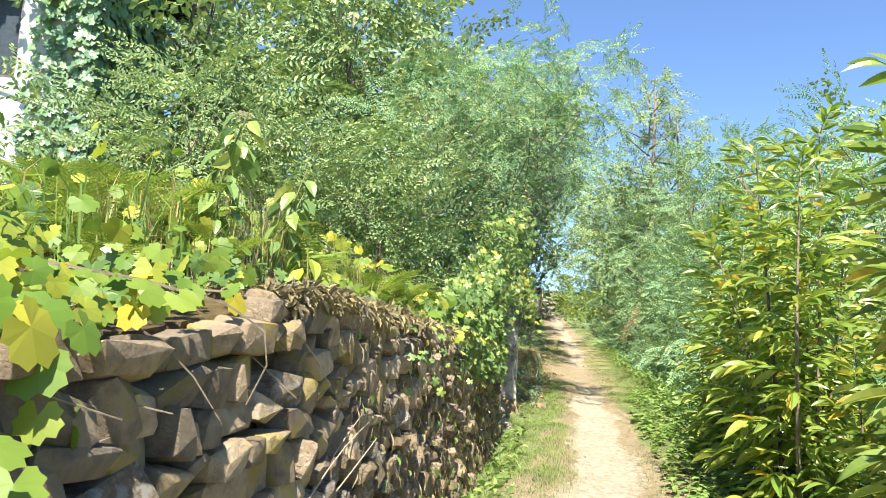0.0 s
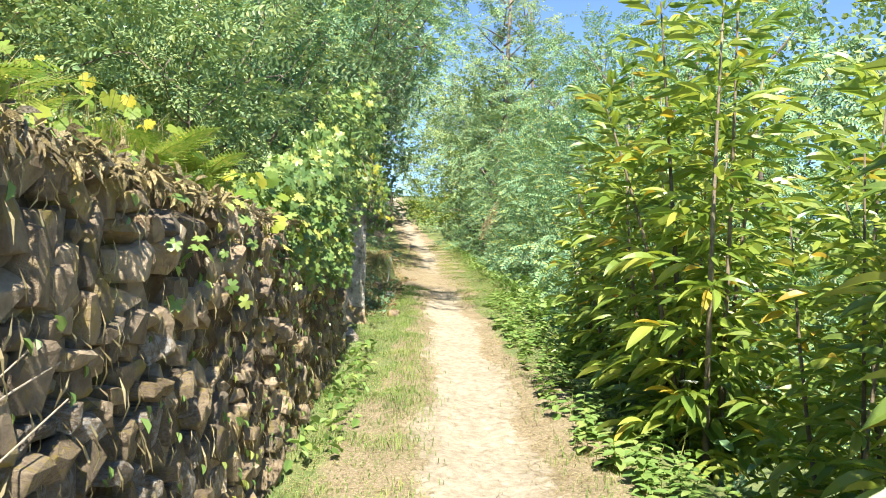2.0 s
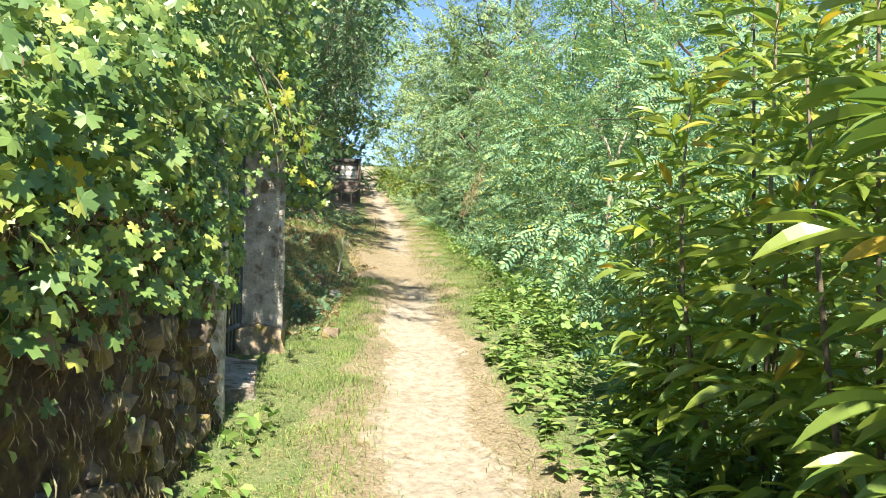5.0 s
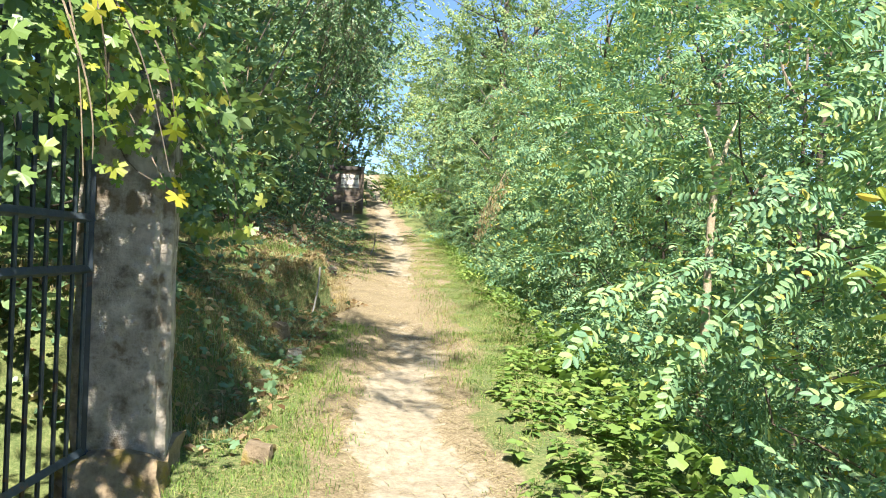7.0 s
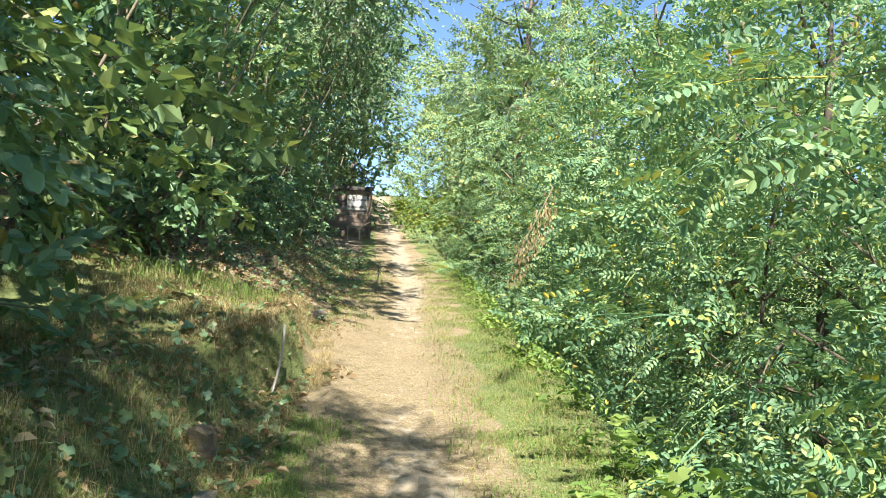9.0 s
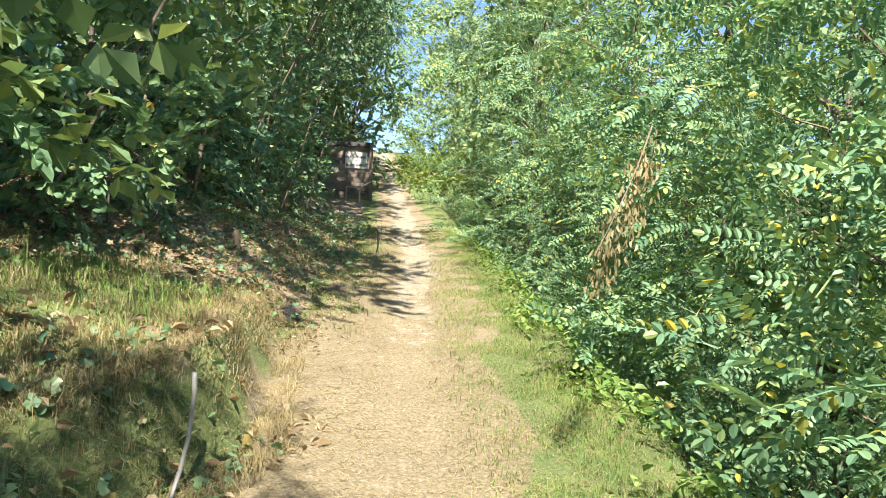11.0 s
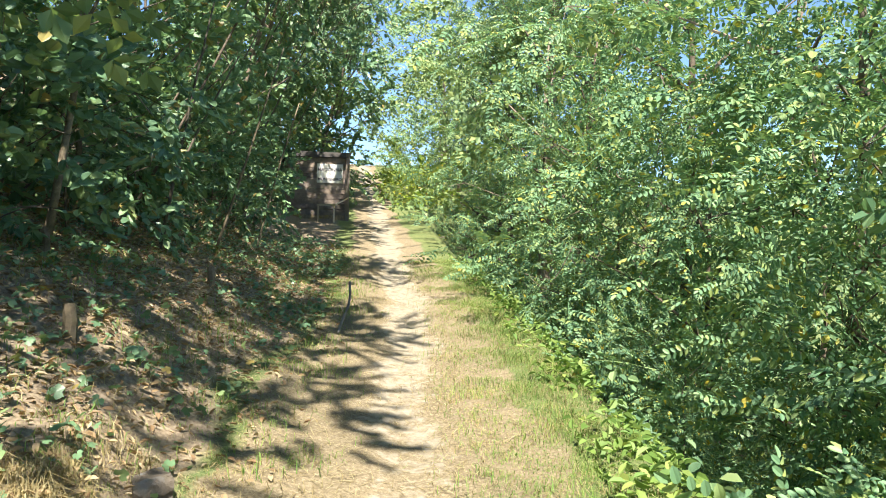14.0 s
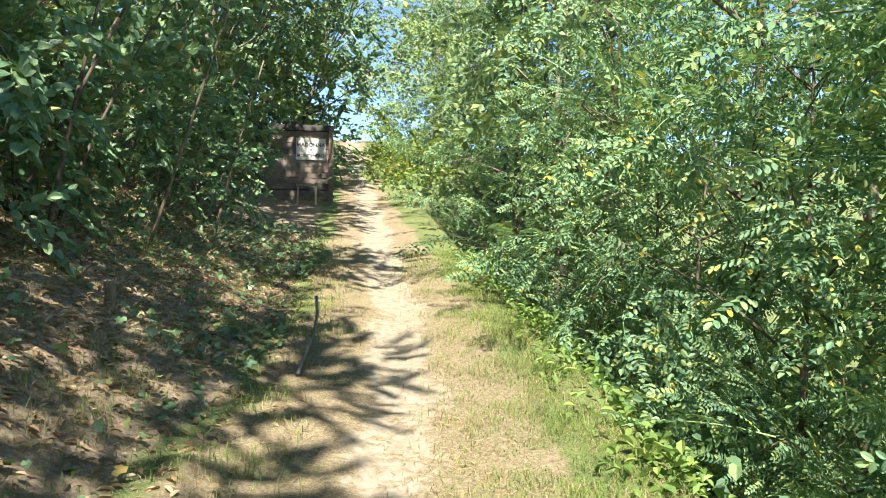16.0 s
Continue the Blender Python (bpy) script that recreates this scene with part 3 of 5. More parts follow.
def plant(proto, x, y, turn=0.0, size=1.0, dz=0.0, tilt=(0, 0), first=[]):
    """A copy of a thing set on the ground; the first use moves the thing itself."""
    m = Matrix.LocRotScale((x, y, ground_at(x, y) + dz), Euler((radians(tilt[0]), radians(tilt[1]), radians(turn))), (size, size, size))
    if proto.name not in first:
        first.append(proto.name)
        proto.matrix_basis = m
        return proto
    return copy_thing(proto, m)


near_robinia = [tree("robinia", "young robinia tree with fine feathery green leaves", "robinias beside the path", 4.6, 1.5, ROB_TWIGS, ROBINIA, 11, 11, 0.04, 0.04, (0.85, 1.25)) for _ in range(3)]
sapling = [tree("robinia_sapling", "low robinia shoots leaning out over the path edge", "robinia saplings", 2.3, 0.85, ROB_TWIGS, ROBINIA, 8, 7, 0.02, 0.12, (0.85, 1.2), category="sapling") for _ in range(3)]
mid_robinia = [tree("robinia", "leafy robinia tree on the slope below the path", "robinias beside the path", 7.0, 2.1, ROB_FINE, ROBINIA, 14, 10, 0.08, 0.05, (0.95, 1.3)) for _ in range(3)]
far_robinia = [tree("robinia", "tall robinia tree with light green crown", "robinias in the wood", 9.0, 2.8, FAR_TWIGS, ROBINIA_FAR, 16, 8, 0.11, 0.04, (1.0, 1.6)) for _ in range(3)]

# right of the path, nearest first: distance along, distance out, size
for k, (yy, uu, size) in enumerate([(10.6, 3.4, 0.95), (12.4, 3.2, 1.0), (14.4, 3.4, 1.1), (16.4, 3.5, 1.05), (18.4, 3.75, 1.05), (20.2, 3.9, 1.1), (22.4, 3.7, 1.0), (24.6, 3.75, 1.05), (26.6, 3.65, 1.05), (23.4, 4.5, 1.2), (28.6, 3.7, 1.0), (30.6, 3.8, 1.0)]):
    plant(near_robinia[k % 3], centre(yy) + uu, yy, 67 * k, size)
for k, yy in enumerate(np.concatenate([np.arange(13.3, 16.0, 0.9), np.arange(20.0, 32, 1.15)])):
    uu = float(np.interp(yy, (11, 15, 16, 20.5, 21.5, 24, 25.5, 28), (2.15, 2.35, 2.9, 2.85, 2.6, 2.6, 2.8, 3.15)) + 0.15 * math.sin(1.7 * k))
    plant(sapling[k % 3], float(centre(yy)) + uu, float(yy), 109 * k, float(0.72 + 0.14 * math.sin(2.9 * k)), 0.25)
for k, (yy, uu, size) in enumerate([(12.8, 4.6, 1.0), (15.8, 4.6, 1.1), (19.0, 4.6, 1.15), (22.0, 5.0, 1.2), (25.4, 4.6, 1.15), (28.8, 4.2, 1.1), (32.0, 3.8, 1.0), (35.0, 3.6, 1.0), (38.2, 3.5, 1.0), (41.4, 3.5, 0.95)]):
    plant(mid_robinia[k % 3], centre(yy) + uu, yy, 81 * k, size)
for k, (yy, uu, size) in enumerate([(13, 8.5, 0.95), (18, 8, 1.0), (24, 8, 1.15), (30, 6.8, 1.1), (36, 5.6, 1.05), (42, 5.0, 1.0), (48, 4.4, 0.95), (54, 4.3, 0.95), (60, 4.7, 1.0), (68, 5.2, 1.0)]):
    plant(far_robinia[k % 3], centre(yy) + uu, yy, 53 * k, size)
# the wood above the wall and beyond the gate
for k, (yy, x, size) in enumerate([(15, -5.0, 0.95), (18, -2.4, 0.95), (20.5, -6.5, 1.15), (23, -1.8, 1.05), (27, -4.5, 1.2), (30, -2.2, 1.05), (35, -1.6, 1.05), (40, -1.0, 1.0), (46.5, 2.6, 1.0), (52, 3.0, 1.0), (59, 3.4, 1.0), (12.4, -4.2, 0.7), (11.8, -6.8, 0.9), (44, 0.5, 1.2)]):
    plant(far_robinia[k % 3], x, yy, 97 * k + 20, size)


def tall_thin_tree(x, y, tall):
    """A distant tree whose sparse crown stands high on bare limbs."""
    t = thing("tall_tree", "tall sparse tree with ivy on its trunk", "tree", "", pose(x, y, ground_at(x, y)))
    line = bent((0, 0, -0.3), (0.3, 0, tall * 0.95), 0.3, 8)
    part("trunk", Soup().tube(line, np.linspace(0.2, 0.05, 8), 8), BARK, t, smooth=True)
    crown, ivy = Soup(), Soup()
    for k in range(22):
        f = 0.5 + 0.5 * (k + 0.5) / 22
        a = k * 2.4
        r = 1.7 * math.sin(math.pi * min(1, (f - 0.42) * 1.75)) + 0.2
        c = np.array([r * math.cos(a), r * math.sin(a), f * tall])
        part("limb", Soup().tube(bent((0, 0, f * tall - 0.9), c, 0.1), np.linspace(0.05, 0.01, 6), 5), BARK, t)
        scatter_twigs(crown, FAR_TWIGS, c, (0.75, 0.75, 0.5), 7, size=(0.6, 0.9))
    for k in range(8):
        scatter_twigs(ivy, ELM_FAR, (0, 0, (0.2 + 0.055 * k) * tall), (0.8, 0.8, 0.7), 14, size=(0.5, 0.8))
    part("crown", crown, ROBINIA_FAR, t)
    part("ivy", ivy, ROBINIA_FAR, t, "ivy wrapped round the trunk")


tall_thin_tree(9.6, 36, 14.5)
tall_thin_tree(11.2, 38, 14.0)

elm = [tree("elm", "shady elm with dark dense foliage and thin trunk", "elms on the bank", 5.2, 1.6, ELM_TWIGS, ELM, 13, 9, 0.05, 0.05, (0.9, 1.4)) for _ in range(3)]
for k, (yy, x, size) in enumerate([(13.9, -0.4, 0.9), (15.6, -0.9, 0.95), (17.4, -1.8, 0.95), (19.4, -0.8, 1.0), (21.6, 0.1, 1.0), (24.0, 0.3, 1.0), (26.4, 0.6, 1.0), (28.8, 0.8, 1.0), (31.4, 1.1, 1.0), (34.2, 1.4, 1.0), (37.4, 1.7, 1.0), (25.0, -2.2, 1.2), (30.5, -1.2, 1.2)]):
    plant(elm[k % 3], x, yy, 71 * k, size)

bush = [tree("thicket_bush", "dense leafy bush at the foot of the trees", "bushes in the thicket", 2.1, 0.95, ELM_TWIGS, ELM, 8, 8, 0.02, 0.06, (0.8, 1.2), category="bush") for _ in range(2)]
for k, (x, yy, size) in enumerate([(0.3, 15.2, 0.8), (-0.4, 17.2, 0.8), (0.1, 19.6, 0.9), (0.9, 22.2, 0.9), (1.0, 24.2, 1.0), (1.3, 26.2, 1.0), (1.5, 28.2, 1.0), (1.8, 30.2, 1.0), (2.1, 32.3, 1.0), (2.5, 34.6, 1.0), (2.9, 37.0, 1.0), (0.0, 24.0, 1.4), (0.3, 26.5, 1.4), (0.6, 28.8, 1.4), (0.9, 31.0, 1.4), (1.3, 33.5, 1.4), (1.7, 36.0, 1.4), (2.5, 39.6, 1.3), (0.1, 21.6, 1.3), (-0.4, 11.7, 0.9), (-0.3, 12.6, 0.9), (-0.6, 13.4, 1.0)]):
    plant(bush[k % 2], x, yy, 83 * k, size)

overhang = [tree("elm", "elm whose crown hangs over the hut and the far path", "elms over the path", 6.6, 1.9, ELM_TWIGS, ELM, 9, 11, 0.07, 0.42, (0.9, 1.5), lean=(1.7, 0.2)) for _ in range(2)]
for k, (yy, x, size) in enumerate([(42.6, 2.4, 1.0), (44.5, 4.0, 1.1), (49.5, 4.6, 1.2), (36.0, 1.6, 1.0)]):
    plant(overhang[k % 2], x, yy, (0, 15, -10, 8)[k], size)

# boughs that reach over the path from the thicket
bough = [tree("elm", "leaning elm whose high crown reaches over the path", "elms over the path", 7.0, 1.9, ELM_TWIGS, ELM, 14, 23, 0.024, 0.74, (0.5, 0.85), lean=(3.0, 0.2), limb=0.18) for _ in range(3)]
for k, yy in enumerate(np.arange(19.4, 42, 2.2)):
    x = float(centre(yy)) - 4.05 + 0.5 * math.sin(2.1 * k)
    plant(bough[k % 3], x, float(yy), (0, 9, -12, 12, -8, 6)[k % 6], 0.95)
gate_tree = [tree("robinia", "robinia leaning over the gate and the bank", "robinias over the gate", 6.4, 1.9, ROB_FINE, ROBINIA, 11, 12, 0.035, 0.62, (0.8, 1.2), lean=(2.9, 0.3), limb=0.2) for _ in range(2)]
for k, (yy, x, size) in enumerate([(12.7, -0.7, 0.88), (14.0, -0.9, 0.82), (11.8, -1.9, 0.85)]):
    plant(gate_tree[k % 2], x, yy, (0, -8, 6)[k], size)
# trees close behind the hut
for k, (yy, x, size) in enumerate([(43.8, 2.2, 1.0), (44.6, 4.3, 0.95), (47.2, 4.6, 1.0), (42.4, 2.0, 0.9)]):
    plant(elm[k % 3], x, yy, 50 * k, size)
for k, (x, yy, size) in enumerate([(2.3, 41.9, 1.1), (3.6, 44.2, 1.6), (4.9, 44.6, 1.4), (5.2, 47.0, 1.3), (2.2, 39.4, 1.3)]):
    plant(bush[k % 2], x, yy, 40 * k, size)


# ---- chestnut shoots ----
def chestnut(tall, shoots, per):
    """Straight shoots from a stool, with long toothed leaves."""
    t = thing("chestnut_sapling", "chestnut sapling with long toothed yellow-green leaves", "sapling", "chestnut saplings")
    crown = Soup()
    for k in range(shoots):
        a = k * 2.2
        r = 0.25 + 0.12 * k
        end = np.array([r * math.cos(a), r * math.sin(a), tall * (1 - 0.07 * k)])
        line = bent((0.1 * math.cos(a), 0.1 * math.sin(a), -0.2), end, 0.08, 8)
        part("stem", Soup().tube(line, np.linspace(0.026, 0.006, 8), 6), TWIG, t, smooth=True)
        n = per
        f = np.linspace(0.08, 1.0, n)
        pos = np.stack([np.interp(f * 7, np.arange(8), line[:, q]) for q in range(3)], -1)
        ang = np.arange(n) * 2.4 + k
        d = np.stack([np.cos(ang), np.sin(ang), 0.22 + 1.0 * f ** 3], -1)
        up = np.array([0, 0, 1.0]) + rng.normal(0, 0.2, (n, 3))
        m = aim(d, up, 1.38 - 0.6 * f)
        for q in range(3):
            crown.spread(CHEST_TWIGS[q], m[q::3], pos[q::3])
    part("crown", crown, CHESTNUT, t)
    return t


ch = [chestnut(3.7, 5, 38), chestnut(3.3, 4, 34)]
for k, (x, yy, size, dz) in enumerate([(3.15, 6.9, 1.0, 0), (2.45, 3.3, 1.0, 0.15), (3.75, 8.3, 0.9, 0), (3.3, 5.5, 0.8, 0), (4.4, 6.2, 1.1, 0), (3.5, 10.1, 0.5, 0), (3.7, 9.2, 0.85, 0), (2.9, 3.3, 1.0, 0.1), (3.6, 4.2, 1.1, 0)]):
    plant(ch[k % 2], x, yy, 77 * k, size, dz)


# ---- nettles ----
def nettle():
    t = thing("nettle", "low bright green nettle with toothed leaves", "nettle", "nettles beside the path")
    n = 10
    f = np.linspace(0.15, 1, n)
    ang = np.arange(n) * 1.57 + rng.normal(0, 0.2, n)
    d = np.stack([np.cos(ang), np.sin(ang), 0.15 + 0 * f], -1)
    pos = np.stack([0.02 * np.sin(4 * f), 0.02 * f, 0.26 * f], -1)
    frames = aim(d, np.array([0, 0, 1.0]) + rng.normal(0, 0.2, (n, 3)), 1.2 - 0.5 * f)
    for q in range(n):
        part("leaf", Soup().spread(blade(0.14, 0.085, 4, 0.3), frames[q:q + 1], pos[q:q + 1]), NETTLE, t)
    part("stem", Soup().tube(np.concatenate([[[0, 0, -0.03]], pos[::3]]), np.linspace(0.004, 0.002, 5), 4), GREEN_STEM, t)
    return t


nettles = [nettle() for _ in range(4)]
k = 0
for yy in np.arange(4.6, 15.4, 0.17):
    for uu in rng.uniform(0.6, 1.4, 4):
        lo = np.interp(yy, (4.6, 8, 10, 12.5, 13.2, 14.2, 15.4), (0.85, 0.62, 0.55, 0.6, 0.62, 0.7, 0.95))
        if uu < lo:
            continue
        plant(nettles[k % 4], float(centre(yy) + uu), float(yy + rng.normal(0, 0.06)), 53 * k, float(rng.uniform(0.6, 1.05)), tilt=(float(rng.normal(0, 8)), float(rng.normal(0, 8))))
        k += 1
y, u = sow(3400, 4.5, 32, 1.55, 2.8)
lay_leaves("undergrowth", "dark brambles and low leaves under the robinias", ELM, oval(0.09, 0.055), centre(y) + u, y, 0.4, 1.0, 0.5, cat="undergrowth")
y, u = sow(900, 11.5, 15.5, 1.35, 2.0, 0.2)
lay_leaves("bramble_leaves", "bright bramble leaves over the edge of the slope", NETTLE, lobed(0.085, 3), centre(y) + u, y, 0.45, 1.0, 0.4, cat="bramble")

y, u = sow(2400, 15.2, 33, 1.2, 1.75, 0.16)
u = np.maximum(u, 1.08)
lay_leaves("edge_weeds", "low green weeds along the edge of the slope", NETTLE, oval(0.07, 0.04), centre(y) + u, y, 0.2, 1.0, 0.5, cat="weeds")


# ---- house above the wall ----
def build_house():
    h = thing("house", "pale plastered house overgrown with ivy behind the wall", "house")
    x1, y0, z0, z1 = -4.9, 10.0, 1.6, 7.2
    for lo, hi in (((x1 - 0.9, y0, z0), (x1, y0 + 0.35, z1)), ((x1 - 7, y0, z0), (x1 - 2.0, y0 + 0.35, z1)), ((x1 - 2.0, y0, z0), (x1 - 0.9, y0 + 0.35, 4.95)),
                   ((x1 - 2.0, y0, 6.2), (x1 - 0.9, y0 + 0.35, z1)), ((x1 - 0.35, y0 + 0.35, z0), (x1, y0 + 2.4, z1)), ((x1 - 7, y0 + 2.05, z0), (x1 - 0.35, y0 + 2.4, z1))):
        part("wall", Soup().box(lo, hi), PLASTER, h)
    v = np.array([(x1 - 7.3, y0 - 0.4, z1), (x1 + 0.4, y0 - 0.4, z1), (x1 + 0.4, y0 + 1.2, z1 + 0.8), (x1 - 7.3, y0 + 1.2, z1 + 0.8), (x1 + 0.4, y0 + 2.8, z1), (x1 - 7.3, y0 + 2.8, z1)])
    roof = Soup().add(v, [(0, 1, 2, 3), (3, 2, 4, 5)]).add(v - np.array([0, 0, 0.12]), [(0, 3, 2, 1), (3, 5, 4, 2)])
    part("roof", roof, ROOFING, h)
    w = part("window", Soup().box((x1 - 2.0, y0 + 0.2, 4.95), (x1 - 0.9, y0 + 0.24, 6.2)), IRON, h, "dark window pane")
    fr = Soup()
    for a, b in (((x1 - 2.0, y0 + 0.1, 4.95), (x1 - 1.93, y0 + 0.19, 6.2)), ((x1 - 0.97, y0 + 0.1, 4.95), (x1 - 0.9, y0 + 0.19, 6.2)), ((x1 - 1.93, y0 + 0.1, 4.95), (x1 - 0.97, y0 + 0.19, 5.02))):
        fr.box(a, b)
    part("window_frame", fr, PLANK, w)
    part("cable", Soup().tube(bent((x1 - 3, y0 - 0.05, 5.35), (x1, y0 - 0.05, 4.45), 0.02), np.full(6, 0.03), 6), WHITE, h, "pale sloping pipe")
    ivy, n = Soup(), 1000
    x = x1 - rng.random(n) ** 3 * 0.8 + 0.12
    pos = np.stack([x, np.full(n, y0 - 0.04) - 0.1 * rng.random(n), rng.uniform(2.5, 7, n)], -1)
    d = np.stack([rng.normal(0, 0.5, n), rng.normal(-0.3, 0.2, n), -np.ones(n)], -1)
    ivy.spread(lobed(0.14), aim(d, np.array([0, -1.0, 0.3]) + rng.normal(0, 0.3, (n, 3)), 0.6 + 0.8 * rng.random(n)), pos)
    side = np.stack([np.full(n, x1 + 0.05) + 0.12 * rng.random(n), y0 + 2.4 * rng.random(n), rng.uniform(2.5, 7.2, n)], -1)
    d = np.stack([rng.normal(0.3, 0.2, n), rng.normal(0, 0.5, n), -np.ones(n)], -1)
    ivy.spread(lobed(0.16), aim(d, np.array([1.0, -0.3, 0.3]) + rng.normal(0, 0.3, (n, 3)), 0.8 + 0.8 * rng.random(n)), side)
    tagged(new("house_ivy", ivy.mesh("house_ivy", ELM)), "ivy climbing the corner of the house", "ivy", kind="stuff")


build_house()


# ---- plants on top of the wall ----
def frond_template(pairs=20, length=0.6, arch=0.35):
    s = Soup()
    t = np.linspace(0.12, 0.98, pairs)
    w = 0.24 * length * np.sin(math.pi * (0.25 + 0.75 * t)) + 0.01
    tv, tf = [], []
    for q in range(5):
        a = q / 5
        hgt = 0.11 * (1 - a) + 0.02
        o = len(tv)
        tv += [(-hgt, a + 0.02, 0.01), (0, a, 0), (hgt, a + 0.02, 0.01), (0, a + 0.24, 0)]
        tf += [(o, o + 1, o + 3), (o + 1, o + 2, o + 3)]
    tooth = (np.array(tv), [np.array(tf)])
    pos = np.stack([0 * t, length * t * (1 - 0.15 * t), length * arch * (1.2 * t - 1.5 * t ** 2)], -1)
    for side in (-1, 1):
        d = np.stack([side + 0 * t, 0.35 + 0.3 * t, -0.2 + 0 * t], -1)
        s.spread(tooth, aim(d, np.array([[0, -0.2, 1.0]] * pairs), w), pos)
    s.tube(pos, np.linspace(0.004, 0.0015, pairs), 3)
    return s.data()


FROND = frond_template()


def fern(mat, label, upright):
    t = thing("fern", label, "fern", "ferns on the wall")
    for k in range(6):
        a = k * 1.05 + rng.normal(0, 0.2)
        s = Soup().spread(FROND, aim(np.array([[math.cos(a), math.sin(a), upright + rng.normal(0, 0.15)]]), np.array([[0, 0, 1.0]]), 0.8 + 0.5 * rng.random()), np.zeros((1, 3)))
        part("frond", s, mat, t)
    return t


green_fern = [fern(FERN, "green bracken fern growing on top of the wall", 0.9), fern(FERN, "green bracken fern growing on top of the wall", 0.6)]
dry_fern = fern(FERN_DRY, "withered brown bracken fern on the wall", 0.5)
for k in range(84):
    yy = float(rng.uniform(3.4, 9.8))
    x = float(wall_x(yy) - 0.5 - rng.random() * 1.8)
    plant(green_fern[k % 2], x, yy, 40 * k, float(rng.uniform(0.65, 1.05)), 0.08)
for k, (x, yy, size) in enumerate([(-2.1, 4.4, 1.2), (-1.9, 4.0, 1.2), (-2.4, 5.0, 1.3), (-1.6, 4.0, 1.1), (-2.0, 4.8, 1.2), (-1.5, 4.6, 1.1), (-1.3, 3.6, 0.9), (-1.5, 3.4, 0.9)]):
    plant(green_fern[k % 2], x, yy, 70 * k, size, 0.08)
for k in range(16):
    yy = float(rng.uniform(2.3, 3.8))
    plant(green_fern[k % 2], float(wall_x(yy) - 0.45 - rng.random() * 0.9), yy, 50 * k, float(rng.uniform(0.38, 0.58)), 0.1)
for k, (x, yy, size) in enumerate([(-1.45, 2.4, 0.6), (-1.3, 2.2, 0.55), (-1.75, 3.0, 0.8), (-1.95, 3.3, 0.8), (-1.6, 3.3, 0.7), (-2.2, 3.5, 0.8)]):
    plant(dry_fern, x, yy, 70 * k, size)


def leafy_patch(name, label, mat, tmpl, pts, size, facing=(0.4, -0.5, 0.7), hang=0.6, cat="vine", loose=0.4, stems=None, group="", single=False):
    """A sprawling plant: leaves at the places given, with stems between some of them."""
    t = thing(name, label, cat, group)
    n = len(pts)
    d = np.stack([rng.normal(0.1, 0.6, n), rng.normal(-0.1, 0.6, n), -hang + rng.normal(0, 0.4, n)], -1)
    up = np.array(facing) + rng.normal(0, loose, (n, 3))
    frames = aim(d, up, size * (0.55 + 0.8 * rng.random(n)))
    if single:
        me = Soup().add(*[tmpl[0]], *tmpl[1]).mesh("leaf", mat)
        for q in range(n):
            ob = part("leaf", me, mat, t)
            ob.matrix_basis = Matrix.Translation(Vector(pts[q])) @ Matrix(frames[q]).to_4x4()
    else:
        tagged(part("leaves", Soup().spread(tmpl, frames, pts), mat, t), kind="stuff")
    for line in stems or ():
        part("stem", Soup().tube(line, np.linspace(0.006, 0.002, len(line)), 4), TWIG, t)
    return t


def over_wall(n, y0, y1, back, rise, spill):
    """Places over the wall's top: heaped behind it, spilling down its face."""
    y = rng.uniform(y0, y1, n)
    a = rng.random(n)
    x = wall_x(y) + 0.1 - 0.28 * step(2.2, 3.0, y) * step(6.8, 5.8, y) - a * back
    top = np.interp(y, TOP_Y, TOP_Z)
    z = top + 0.03 + rise * rng.random(n) * np.sqrt(np.clip(a, 0.03, 1)) + 0.18 * np.clip(wall_x(y) - 0.4 - x, 0, 9)
    drip = rng.random(n) < spill
    z = np.where(drip, top - rng.random(n) ** 1.5 * 0.45, z)
    x = np.where(drip, wall_x(y) + 0.05 + 0.12 * rng.random(n), x)
    return np.stack([x, y, z], -1)


GRAPE, IVY5 = lobed(0.12, 5, 0.13), lobed(0.1, 5, 0.4)
stems = [bent((wall_x(q) - 0.3, q, 1.7), (wall_x(q + 0.3) + 0.15, q + 0.3, 1.35), 0.1) for q in (1.3, 1.5, 1.7, 1.9, 2.3, 2.7)]
leafy_patch("grape_vine", "wild vine with large yellow-green leaves over the wall", VINE, GRAPE, over_wall(80, 1.5, 2.4, 0.7, 0.22, 0.0), 0.7, stems=stems, single=True)
leafy_patch("grape_vine", "wild vine with bright yellow leaves hanging down the wall", VINE, GRAPE, over_wall(34, 1.1, 1.55, 0.25, 0.15, 0.3), 0.85, single=True)
leafy_patch("grape_vine", "wild vine sprawling among ferns on the wall", VINE, GRAPE, over_wall(240, 2.0, 4.4, 1.5, 0.5, 0.0), 0.62, single=True)
leafy_patch("bindweed", "tangled climbing weeds on the wall", CREEPER, IVY5, over_wall(560, 1.7, 5.6, 2.0, 0.4, 0.0), 0.65, cat="climber", single=True)
leafy_patch("bindweed", "tangled climbing weeds further along the wall", CREEPER, IVY5, over_wall(1200, 4.4, 9.5, 2.4, 0.6, 0.06), 0.7, cat="climber")
leafy_patch("grape_vine", "wild vine with yellowing leaves along the wall", VINE, GRAPE, over_wall(420, 4.4, 9.5, 1.9, 0.9, 0.02), 0.85)


